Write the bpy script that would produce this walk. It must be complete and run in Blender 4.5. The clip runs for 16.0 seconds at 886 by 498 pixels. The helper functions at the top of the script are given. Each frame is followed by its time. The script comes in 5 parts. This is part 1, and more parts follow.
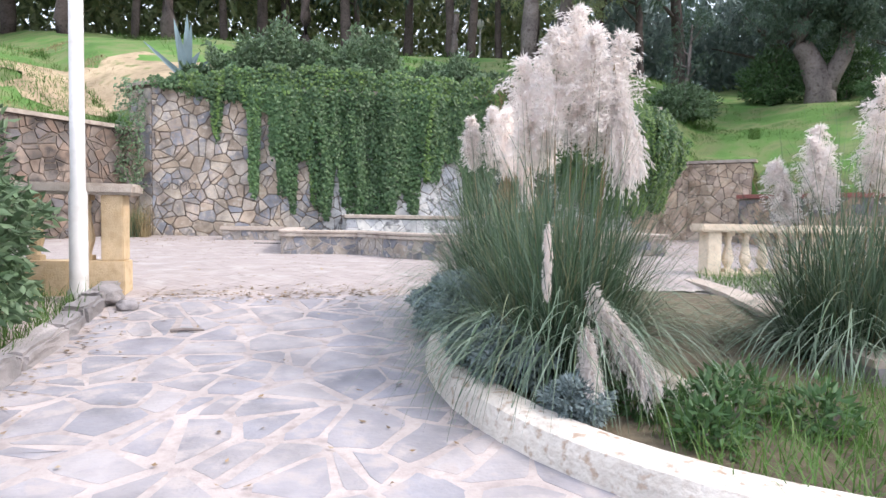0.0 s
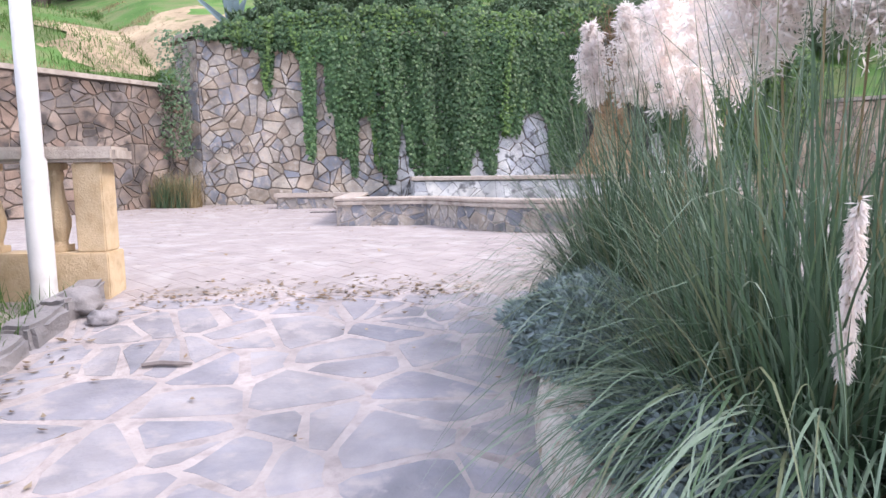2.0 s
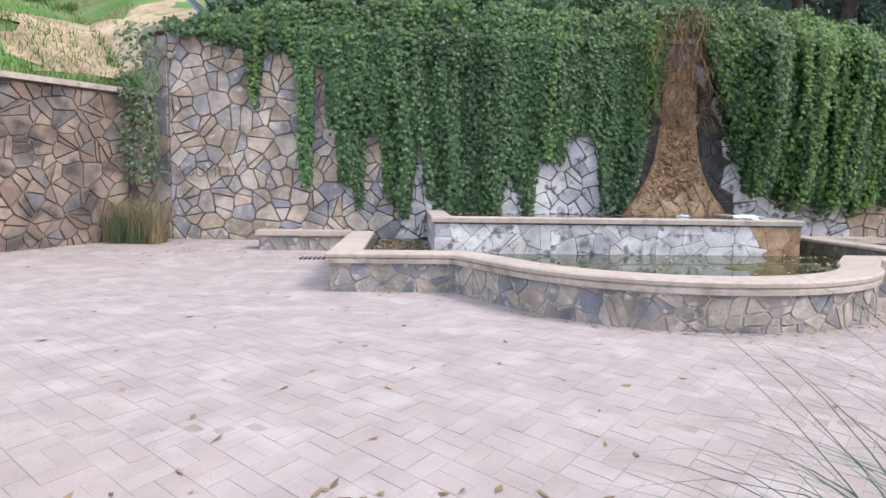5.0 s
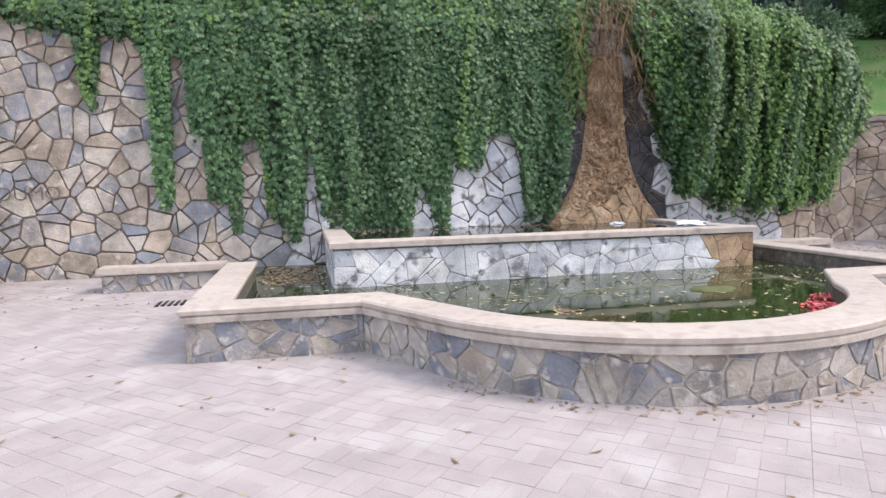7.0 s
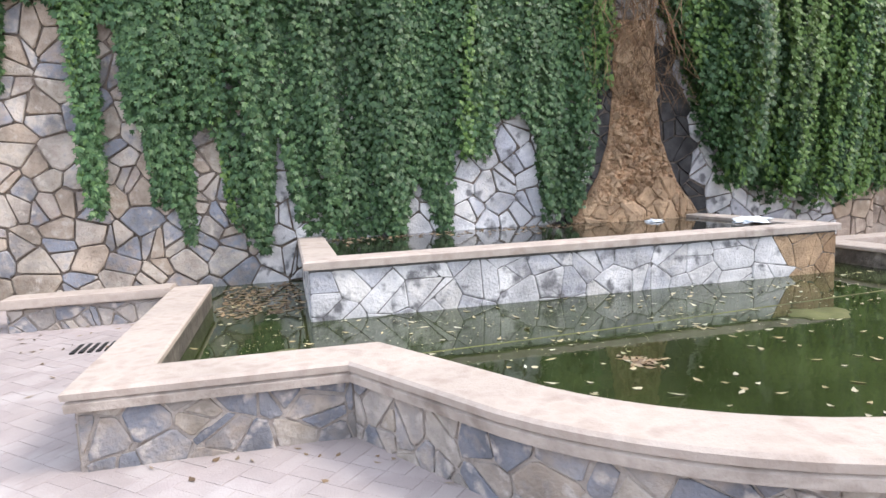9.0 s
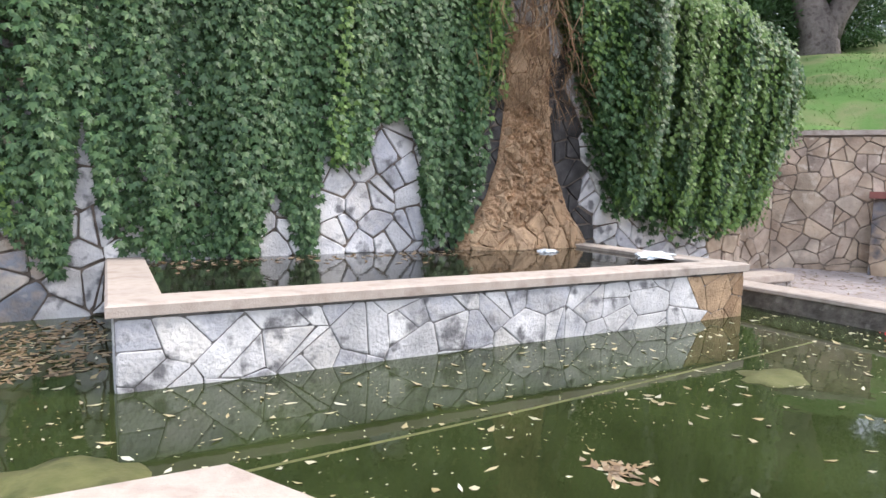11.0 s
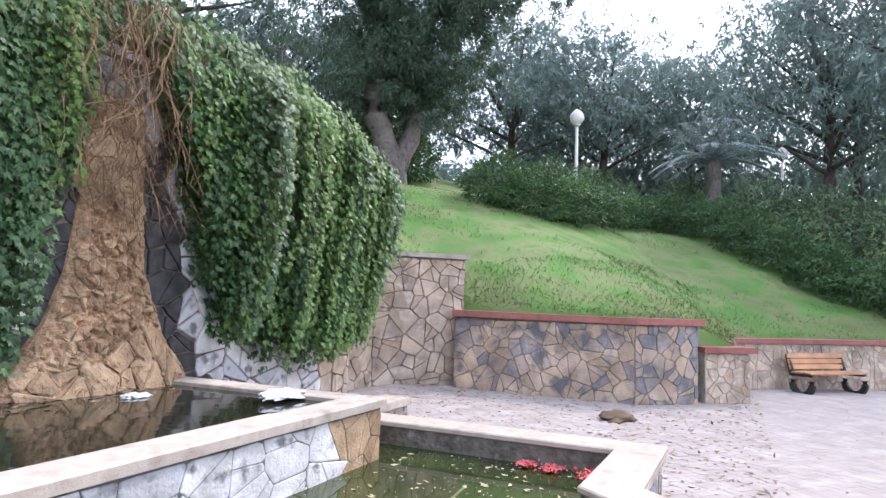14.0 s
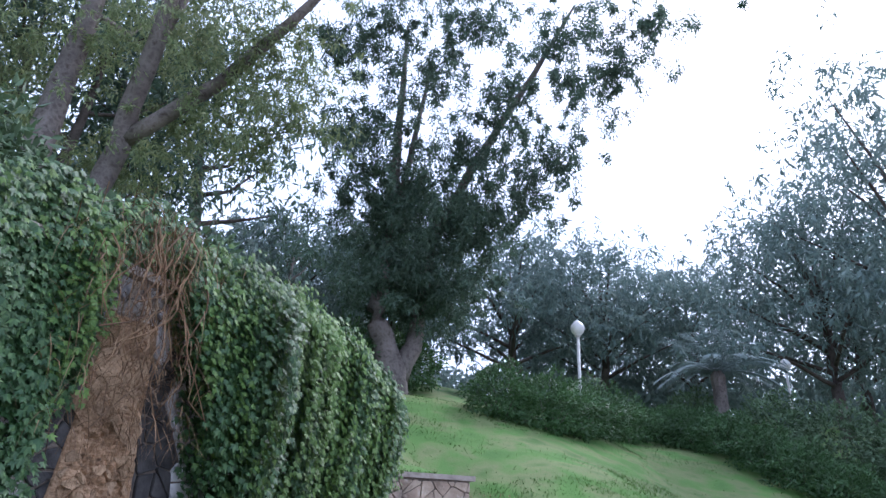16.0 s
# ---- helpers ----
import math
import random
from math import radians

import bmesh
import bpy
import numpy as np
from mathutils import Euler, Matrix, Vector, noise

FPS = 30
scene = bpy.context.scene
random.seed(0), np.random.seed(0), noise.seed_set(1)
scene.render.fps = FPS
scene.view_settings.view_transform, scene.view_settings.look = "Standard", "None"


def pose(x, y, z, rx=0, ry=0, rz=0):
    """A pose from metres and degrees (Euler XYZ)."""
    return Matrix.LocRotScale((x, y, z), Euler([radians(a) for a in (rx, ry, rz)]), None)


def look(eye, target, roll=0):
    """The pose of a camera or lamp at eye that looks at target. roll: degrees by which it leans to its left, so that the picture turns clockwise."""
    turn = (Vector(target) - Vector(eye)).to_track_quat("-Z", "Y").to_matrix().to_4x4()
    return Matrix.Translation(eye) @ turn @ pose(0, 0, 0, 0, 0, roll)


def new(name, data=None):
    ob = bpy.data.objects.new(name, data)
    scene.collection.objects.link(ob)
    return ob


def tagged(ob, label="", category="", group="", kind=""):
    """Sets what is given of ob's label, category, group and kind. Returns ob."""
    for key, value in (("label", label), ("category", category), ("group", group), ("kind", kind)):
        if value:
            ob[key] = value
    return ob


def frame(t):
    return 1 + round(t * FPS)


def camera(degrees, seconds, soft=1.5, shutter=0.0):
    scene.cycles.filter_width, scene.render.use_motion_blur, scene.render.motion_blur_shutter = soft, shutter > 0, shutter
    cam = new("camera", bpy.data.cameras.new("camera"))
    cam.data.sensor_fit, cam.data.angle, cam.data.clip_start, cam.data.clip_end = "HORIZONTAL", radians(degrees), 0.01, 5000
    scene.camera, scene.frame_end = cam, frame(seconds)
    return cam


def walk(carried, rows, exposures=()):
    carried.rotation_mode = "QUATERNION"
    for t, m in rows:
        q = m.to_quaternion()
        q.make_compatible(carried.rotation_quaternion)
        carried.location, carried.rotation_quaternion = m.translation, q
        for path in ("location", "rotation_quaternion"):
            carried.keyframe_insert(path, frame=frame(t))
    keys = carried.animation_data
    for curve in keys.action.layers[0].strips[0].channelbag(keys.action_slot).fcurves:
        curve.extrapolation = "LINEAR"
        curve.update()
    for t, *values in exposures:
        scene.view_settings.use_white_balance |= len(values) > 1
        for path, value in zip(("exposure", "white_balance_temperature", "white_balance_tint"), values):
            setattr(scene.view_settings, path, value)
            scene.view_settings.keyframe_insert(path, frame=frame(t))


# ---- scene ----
cam = camera(70.4, 16.0)
PATH = [
    (0, (-0.652, -2.999, 0.792), (-0.281, -1.036, 0.694), 0.9),
    (0.5, (-0.479, -2.422, 0.815), (-0.063, -0.471, 0.678), -0.3),
    (1, (-0.492, -1.847, 0.817), (0.07, 0.068, 0.687), 1.1),
    (1.5, (-0.525, -1.261, 0.815), (-0.078, 0.678, 0.612), -0.7),
    (2, (-0.449, -0.683, 0.847), (-0.312, 1.299, 0.617), -0.7),
    (2.5, (-0.558, -0.028, 0.933), (-0.513, 1.967, 0.8), 0.9),
    (3, (-0.57, 0.656, 0.992), (-0.596, 2.651, 0.846), -1.0),
    (3.2, (-0.538, 0.816, 1.01), (-0.603, 2.811, 0.886), -1.2),
    (5.3, (-0.603, 2.781, 1.38), (-0.426, 4.762, 1.173), 0.8),
    (5.5, (-0.627, 2.988, 1.378), (-0.416, 4.967, 1.182), 0.5),
    (6, (-0.505, 3.55, 1.435), (-0.294, 5.523, 1.181), -1.3),
    (6.5, (-0.503, 4.109, 1.512), (-0.113, 6.055, 1.267), -0.2),
    (7, (-0.459, 4.544, 1.528), (-0.032, 6.488, 1.33), -1.3),
    (7.5, (-0.334, 4.947, 1.575), (0.108, 6.883, 1.336), -2.2),
    (8, (-0.307, 5.451, 1.564), (0.204, 7.374, 1.366), -3.1),
    (8.2, (-0.32, 5.647, 1.577), (0.178, 7.568, 1.333), -3.4),
    (10.3, (-0.175, 7.677, 1.611), (0.267, 9.618, 1.412), -0.2),
    (10.5, (-0.171, 7.763, 1.607), (0.33, 9.687, 1.391), 0.1),
    (11, (-0.133, 8.143, 1.637), (0.806, 9.897, 1.438), 0.9),
    (11.5, (0.109, 8.501, 1.603), (1.265, 10.123, 1.423), 1.3),
    (12, (0.196, 8.75, 1.592), (1.481, 10.27, 1.396), 0.7),
    (12.5, (0.236, 9.095, 1.687), (1.677, 10.473, 1.53), 0.5),
    (13, (0.363, 9.274, 1.727), (1.965, 10.467, 1.635), 1.4),
    (13.5, (0.49, 9.379, 1.761), (2.23, 10.363, 1.806), 2.0),
    (14, (0.57, 9.48, 1.801), (2.378, 10.319, 1.97), 1.8),
    (14.5, (0.517, 9.533, 1.847), (2.303, 10.376, 2.159), 2.0),
    (15, (0.492, 9.582, 1.921), (2.226, 10.462, 2.389), 1.8),
    (15.5, (0.528, 9.591, 1.945), (2.213, 10.48, 2.552), 2.0),
    (16, (0.51, 9.581, 2.0), (2.169, 10.373, 2.789), 2.6),
]
walk(cam, [(t, look(eye, target, roll)) for t, eye, target, roll in PATH], ((0.0, 1.1, 6350, 14), (1.0, 1.24, 6250, 17), (1.5, 1.28, 6250, 19), (2.5, 0.92, 6050, 20), (3.0, 0.9, 6050, 20), (5.5, 0.88, 6250, 14), (8.0, 1.08, 6250, 14), (10.5, 1.18, 6400, 14), (13.0, 1.3, 6350, 14), (14.5, 1.4, 5850, 17), (15.0, 1.4, 5700, 17), (15.5, 1.22, 5550, 17), (16.0, 0.8, 5400, 17)))

# ---- world, sun, exposure ----
world = bpy.data.worlds.new("world")
scene.world = world
world.use_nodes = True
wn, wl = world.node_tree.nodes, world.node_tree.links
sky = wn.new("ShaderNodeTexSky")
sky.sky_type, sky.sun_disc = "NISHITA", False
SUN_EL, SUN_AZ = 46.0, 112.0
sky.sun_elevation, sky.sun_rotation = radians(SUN_EL), radians(SUN_AZ)
sky.air_density, sky.dust_density, sky.ozone_density = 1.0, 6.0, 0.6
haze = wn.new("ShaderNodeMixRGB")
haze.inputs[0].default_value = 0.72
haze.inputs[2].default_value = (8.1, 8.9, 10.5, 1)
wl.new(sky.outputs[0], haze.inputs[1])
wl.new(haze.outputs[0], wn["Background"].inputs[0])
wn["Background"].inputs[1].default_value = 0.13
sun_data = bpy.data.lights.new("sun", "SUN")
sun_data.energy, sun_data.angle, sun_data.color = 1.5, radians(20), (1.0, 0.94, 0.86)
sun = new("sun", sun_data)
sun.matrix_world = look((0, 0, 30), Vector((0, 0, 30)) - Vector((math.sin(radians(SUN_AZ)) * math.cos(radians(SUN_EL)), math.cos(radians(SUN_AZ)) * math.cos(radians(SUN_EL)), math.sin(radians(SUN_EL)))))


# ---- materials ----
def mat(name, cols, scale=3.0, rough=0.85, bump=0.25, bscale=45.0, by="", mottle=0.35, spec=0.3, stains=None):
    """Noise-graded colours with a second, larger mottling; by: 'object' or 'island' picks the colour piece by piece."""
    m = bpy.data.materials.new(name)
    m.use_nodes = True
    n, l = m.node_tree.nodes, m.node_tree.links
    b = n["Principled BSDF"]
    geo = n.new("ShaderNodeNewGeometry")
    fine = n.new("ShaderNodeTexNoise")
    fine.inputs["Scale"].default_value, fine.inputs["Detail"].default_value = scale, 6
    l.new(geo.outputs["Position"], fine.inputs["Vector"])
    ramp = n.new("ShaderNodeValToRGB")
    els = ramp.color_ramp.elements
    while len(els) < len(cols):
        els.new(0.5)
    for i, c in enumerate(cols):
        els[i].position = i / max(1, len(cols) - 1)
        els[i].color = (*c, 1)
    if by:
        pick = geo.outputs["Random Per Island"]
        if by == "object":
            pick = n.new("ShaderNodeObjectInfo").outputs["Random"]
        mix = n.new("ShaderNodeMath")
        mix.operation = "MULTIPLY_ADD"
        mix.inputs[1].default_value = 0.45
        l.new(fine.outputs["Fac"], mix.inputs[0])
        sub = n.new("ShaderNodeMath")
        sub.operation = "SUBTRACT"
        sub.inputs[1].default_value = 0.22
        l.new(pick, sub.inputs[0])
        l.new(sub.outputs[0], mix.inputs[2])
        l.new(mix.outputs[0], ramp.inputs[0])
    else:
        stretch = n.new("ShaderNodeMapRange")
        stretch.inputs[1].default_value, stretch.inputs[2].default_value = 0.28, 0.72
        l.new(fine.outputs["Fac"], stretch.inputs[0])
        l.new(stretch.outputs[0], ramp.inputs[0])
    big = n.new("ShaderNodeTexNoise")
    big.inputs["Scale"].default_value, big.inputs["Detail"].default_value = scale * 0.27, 4
    l.new(geo.outputs["Position"], big.inputs["Vector"])
    level = n.new("ShaderNodeMapRange")
    level.inputs[1].default_value, level.inputs[2].default_value = 0.3, 0.7
    level.inputs[3].default_value, level.inputs[4].default_value = 1 - mottle, 1 + mottle * 0.5
    l.new(big.outputs["Fac"], level.inputs[0])
    mul = n.new("ShaderNodeVectorMath")
    mul.operation = "SCALE"
    l.new(ramp.outputs[0], mul.inputs[0])
    l.new(level.outputs[0], mul.inputs["Scale"])
    out = mul.outputs[0]
    if stains:
        sn = n.new("ShaderNodeTexNoise")
        sn.inputs["Scale"].default_value, sn.inputs["Detail"].default_value = stains[1], 8
        l.new(geo.outputs["Position"], sn.inputs["Vector"])
        sr = n.new("ShaderNodeMapRange")
        sr.inputs[1].default_value, sr.inputs[2].default_value = stains[2], stains[2] + 0.12
        l.new(sn.outputs["Fac"], sr.inputs[0])
        sm = n.new("ShaderNodeMixRGB")
        sm.inputs[2].default_value = (*stains[0], 1)
        l.new(sr.outputs[0], sm.inputs[0])
        l.new(out, sm.inputs[1])
        out = sm.outputs[0]
    l.new(out, b.inputs["Base Color"])
    b.inputs["Roughness"].default_value = rough
    b.inputs["Specular IOR Level"].default_value = spec
    if bump:
        bt = n.new("ShaderNodeTexNoise")
        bt.inputs["Scale"].default_value, bt.inputs["Detail"].default_value = bscale, 8
        l.new(geo.outputs["Position"], bt.inputs["Vector"])
        bp = n.new("ShaderNodeBump")
        bp.inputs["Strength"].default_value, bp.inputs["Distance"].default_value = bump, 0.02
        l.new(bt.outputs["Fac"], bp.inputs["Height"])
        l.new(bp.outputs[0], b.inputs["Normal"])
    return m


def leaf_mat(name, cols, rough=0.5, light=0.25):
    m = mat(name, cols, scale=2.0, rough=rough, bump=0, by="island", mottle=0.3, spec=0.35)
    n, l = m.node_tree.nodes, m.node_tree.links
    b = n["Principled BSDF"]
    tr = n.new("ShaderNodeBsdfTranslucent")
    mx = n.new("ShaderNodeMixShader")
    mx.inputs[0].default_value = light
    l.new(b.inputs["Base Color"].links[0].from_socket, tr.inputs[0])
    l.new(b.outputs[0], mx.inputs[1])
    l.new(tr.outputs[0], mx.inputs[2])
    l.new(mx.outputs[0], n["Material Output"].inputs[0])
    return m


M_STONE = mat("wall_stone", [(.44, .36, .28), (.35, .28, .21), (.47, .41, .33), (.31, .28, .25), (.25, .265, .295), (.40, .33, .27), (.50, .44, .365), (.28, .28, .29)], 9, .8, .8, 30, "object", .45, stains=((.52, .46, .385), 6.0, .59))
M_STONE_AGED = mat("aged_stone", [(.28, .20, .155), (.21, .155, .12), (.33, .26, .21), (.15, .135, .125), (.25, .195, .16), (.18, .17, .175)], 5, .8, .6, 30, "object", .45, stains=((.07, .06, .055), 2.2, .52))
M_STONE_WARM = mat("warm_stone", [(.44, .335, .24), (.48, .385, .285), (.38, .285, .205), (.47, .37, .285), (.34, .27, .215), (.50, .41, .32)], 9, .8, .7, 30, "object", .5, stains=((.52, .44, .35), 6.0, .57))
M_STONE_PALE = mat("limed_stone", [(.68, .66, .63), (.56, .55, .54), (.74, .72, .68), (.46, .46, .48), (.66, .63, .58)], 9, .75, .7, 35, "object", .4, stains=((.17, .165, .165), 5.5, .55))
M_STONE_POOL = mat("pool_stone", [(.36, .30, .24), (.26, .25, .25), (.19, .20, .225), (.40, .34, .28), (.30, .275, .25), (.44, .39, .33), (.34, .29, .23)], 9, .75, .7, 35, "object", .45, stains=((.46, .41, .36), 8.0, .55))
M_STONE_RED = mat("terrace_stone", [(.40, .29, .20), (.46, .35, .25), (.17, .172, .19), (.30, .25, .22), (.44, .34, .26), (.40, .31, .23), (.36, .26, .19)], 8, .8, .8, 30, "object", .45, stains=((.12, .115, .12), 2.6, .55))
M_OCHRE = mat("iron_stained_stone", [(.32, .205, .115), (.43, .29, .17), (.49, .34, .205), (.36, .24, .14), (.45, .31, .19)], 14, .8, 1.0, 38, "object", .4, stains=((.16, .095, .05), 9.0, .60))
M_OCHRE_FACE = mat("crumbling_iron_rock", [(.20, .115, .06), (.40, .25, .14), (.50, .33, .195), (.32, .195, .105), (.46, .30, .175)], 13, .85, 1.0, 45, "", .4, stains=((.10, .06, .035), 8.0, .60))
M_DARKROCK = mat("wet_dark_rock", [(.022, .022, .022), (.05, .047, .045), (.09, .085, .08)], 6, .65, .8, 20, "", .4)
M_WETWALL = mat("wet_basin_wall", [(.07, .06, .05), (.13, .115, .095), (.20, .18, .15)], 9, .6, .8, 25, "", .4, stains=((.26, .235, .20), 6.0, .6))
M_MORTAR = mat("dark_mortar", [(.15, .12, .095), (.22, .18, .145), (.11, .09, .07)], 8, .95, .5, 60)
M_MORTAR_GREY = mat("grey_mortar", [(.36, .31, .265), (.43, .38, .33), (.20, .165, .14)], 8, .95, .6, 60)
M_MORTAR_LIME = mat("limed_mortar", [(.13, .12, .11), (.22, .205, .19), (.07, .064, .058)], 9, .95, .6, 60)
M_COPING = mat("cement_coping", [(0.385, 0.318, 0.259), (0.444, 0.377, 0.318), (0.340, 0.274, 0.222)], 6, .85, .3, 60, "", .12, stains=((.40, .33, .27), 9.0, .68))
M_COPING_OLD = mat("old_coping", [(.36, .30, .25), (.45, .39, .33), (.28, .23, .19)], 6, .9, .4, 50, "", .3)
M_REDCAP = mat("red_oxide_cap", [(.24, .085, .07), (.30, .12, .10), (.20, .08, .07)], 6, .8, .2, 50, "", .25)
M_PAVER = mat("paver", [(.355, .308, .285), (.335, .288, .268), (.375, .328, .305), (.345, .298, .28)], 9, .9, .3, 80, "object", .14, stains=((.40, .358, .335), 1.9, .55))
M_PAVER_ISL = mat("paver_far", [(.355, .308, .285), (.335, .288, .268), (.375, .328, .305), (.345, .298, .28)], 9, .9, .3, 80, "island", .14, stains=((.40, .358, .335), 1.9, .55))
M_DIRT = mat("sandy_ground", [(.34, .29, .262), (.385, .335, .305), (.30, .25, .225)], 5, .95, .5, 50, "", .3)
M_EARTH = mat("bare_earth", [(.33, .25, .155), (.40, .31, .20), (.26, .21, .12)], 3, .95, .6, 25, "", .35, stains=((.14, .17, .06), 1.6, .58))
M_FLAG = mat("flagstone", [(.285, .268, .278), (.325, .30, .298), (.255, .247, .265), (.35, .32, .313), (.275, .262, .28)], 9, .8, .45, 35, "object", .3, stains=((.36, .318, .30), 5.0, .54))
M_JOINT = mat("flag_joint", [(.37, .32, .298), (.42, .362, .335), (.31, .262, .243)], 10, .95, .4, 60, "", .25)
M_WHITEWASH = mat("whitewashed_render", [(0.533, 0.464, 0.396), (0.619, 0.568, 0.499), (0.447, 0.361, 0.292)], 14, .9, .9, 30, "", .2, stains=((.36, .27, .20), 14.0, .57))
M_SANDSTONE = mat("cast_sandstone", [(.52, .38, .22), (.60, .46, .29), (.46, .33, .19)], 7, .85, .4, 60, "", .3)
M_CREAM = mat("cream_balustrade", [(.62, .52, .38), (.70, .60, .46), (.54, .44, .32)], 7, .85, .3, 60, "", .25)
M_KERB = mat("grey_kerb_stone", [(.26, .24, .24), (.34, .31, .30), (.20, .19, .19)], 6, .9, .5, 40, "object", .3)
M_POLE = mat("white_pole_paint", [(0.527, 0.510, 0.484), (0.561, 0.544, 0.518), (0.459, 0.433, 0.399)], 5, .5, .08, 40, "", .15)
M_GRASS_GROUND = mat("grass_ground", [(.075, .16, .035), (.10, .20, .045), (.17, .20, .08), (.075, .15, .035)], .9, .95, .6, 20, "", .3)
M_SOIL = mat("planter_soil", [(.10, .08, .05), (.15, .12, .08), (.07, .06, .04)], 6, .95, .6, 30)
M_GRASS = leaf_mat("grass_blade", [(.075, .17, .032), (.10, .21, .042), (.15, .22, .068), (.062, .14, .027)], .6, .3)
M_DRY = leaf_mat("dry_grass", [(.34, .26, .13), (.28, .22, .12), (.40, .32, .18)], .8, .2)
M_VINE = leaf_mat("creeper_leaf", [(.026, .068, .024), (.044, .102, .035), (.080, .150, .050), (.033, .082, .029), (.120, .205, .070)], .48, .09)
M_VINE_LIGHT = leaf_mat("young_creeper_leaf", [(.10, .19, .04), (.15, .245, .055), (.075, .155, .036)], .5, .22)
M_STEM = mat("dry_vine_stem", [(.20, .12, .065), (.30, .20, .11), (.12, .07, .045)], 12, .9, .3, 60, "island")
M_EUCA = leaf_mat("eucalyptus_leaf", [(0.081, 0.133, 0.090), (0.115, 0.175, 0.120), (0.068, 0.109, 0.075), (0.149, 0.210, 0.135)], .5, .3)
M_BUSH = leaf_mat("bush_leaf", [(.058, .125, .043), (.092, .175, .062), (.046, .098, .036)], .5, .25)
# Far foliage: pale blue aerial haze is mixed into these leaf colours.
M_FAR_HAZED = leaf_mat("haze_tinted_leaf", [(.168, .238, .213), (.235, .312, .285), (.142, .198, .182), (.285, .35, .31)], .6, .35)
M_OLIVE = leaf_mat("olive_leaf", [(0.211, 0.268, 0.121), (0.292, 0.341, 0.162), (0.162, 0.218, 0.106), (0.356, 0.373, 0.179)], .5, .35)
M_OLEANDER = leaf_mat("grey_green_leaf", [(.10, .17, .08), (.14, .21, .11), (.075, .125, .06)], .5, .2)
M_BARK_DARK = mat("dark_bark", [(.075, .058, .05), (.12, .095, .085), (.05, .04, .035)], 6, .95, .8, 18, "", .35)
M_BARK = mat("bark", [(.13, .105, .095), (.20, .17, .155), (.085, .065, .055)], 6, .95, .8, 18, "", .35)
M_PAMPAS = leaf_mat("pampas_blade", [(.060, .105, .060), (.092, .150, .088), (.19, .26, .18), (.045, .080, .042), (.115, .18, .092), (.22, .22, .13)], .45, .22)
M_PAMPAS_PALE = leaf_mat("pale_pampas_blade", [(.20, .27, .19), (.28, .34, .25), (.16, .23, .15)], .45, .22)
M_PLUME = leaf_mat("pampas_plume", [(.90, .84, .78), (.92, .88, .83), (.88, .79, .75), (.92, .89, .86)], .9, .6)
M_SILVER = leaf_mat("lavender_leaf", [(0.204, 0.264, 0.252), (0.264, 0.324, 0.324), (0.156, 0.210, 0.198)], .7, .2)
M_LITTER = leaf_mat("dry_leaf", [(.20, .13, .07), (.30, .21, .12), (.12, .08, .05), (.38, .30, .20)], .85, .1)
M_FLOAT = leaf_mat("floating_leaf", [(.50, .46, .32), (.36, .28, .14), (.56, .54, .42)], .6, .1)
M_REDCLOTH = mat("red_petals", [(.60, .03, .035), (.72, .09, .08), (.74, .34, .34), (.66, .05, .05)], 20, .7, .2, 60, "island")
M_WHITECLOTH = mat("white_plastic", [(.72, .74, .74), (.66, .70, .72)], 9, .35, .2, 40)
M_WOOD = mat("bench_wood", [(.46, .24, .12), (.54, .30, .16), (.40, .20, .10)], 9, .6, .2, 50, "object")
M_IRON = mat("black_cast_iron", [(.015, .015, .016), (.03, .03, .03)], 9, .5, .2, 50)
M_AGAVE = mat("agave_leaf", [(.16, .24, .25), (.22, .30, .31), (.12, .18, .19)], 5, .5, .15, 30, "island")
M_GLOBE = mat("lamp_globe", [(.74, .72, .70), (.70, .66, .62)], 3, .35, 0, 10)
M_GRAFFITI = mat("faded_black_paint", [(.10, .09, .085), (.19, .16, .14)], 20, .8, 0, 10)
M_SUBROCK = mat("algae_rock", [(.085, .095, .03), (.12, .12, .045), (.06, .07, .022)], 8, .8, .4, 30)


def water(name, col, rough, ripple):
    m = bpy.data.materials.new(name)
    m.use_nodes = True
    n, l = m.node_tree.nodes, m.node_tree.links
    b = n["Principled BSDF"]
    geo = n.new("ShaderNodeNewGeometry")
    t = n.new("ShaderNodeTexNoise")
    t.inputs["Scale"].default_value, t.inputs["Detail"].default_value = 1.6, 5
    l.new(geo.outputs["Position"], t.inputs["Vector"])
    r = n.new("ShaderNodeValToRGB")
    r.color_ramp.elements[0].color, r.color_ramp.elements[1].color = (*[c * 0.75 for c in col], 1), (*[c * 1.35 for c in col], 1)
    r.color_ramp.elements[0].position, r.color_ramp.elements[1].position = 0.35, 0.68
    l.new(t.outputs["Fac"], r.inputs[0])
    l.new(r.outputs[0], b.inputs["Base Color"])
    b.inputs["Roughness"].default_value, b.inputs["IOR"].default_value = rough, 1.33
    w = n.new("ShaderNodeTexNoise")
    w.inputs["Scale"].default_value, w.inputs["Detail"].default_value = 5, 3
    l.new(geo.outputs["Position"], w.inputs["Vector"])
    bp = n.new("ShaderNodeBump")
    bp.inputs["Strength"].default_value, bp.inputs["Distance"].default_value = ripple, 0.02
    l.new(w.outputs["Fac"], bp.inputs["Height"])
    l.new(bp.outputs[0], b.inputs["Normal"])
    return m


M_WATER = water("green_pool_water", (.028, .038, .012), .03, .05)
M_WATER_DARK = water("dark_spring_water", (.016, .016, .010), .03, .10)


# ---- builders ----
RNG = np.random.default_rng(7)


def thing(name, label, category, at=(0, 0, 0), rz=0.0, group="", kind=""):
    ob = new(name)
    ob.matrix_world = pose(*at, 0, 0, rz)
    return tagged(ob, label, category, group, kind)


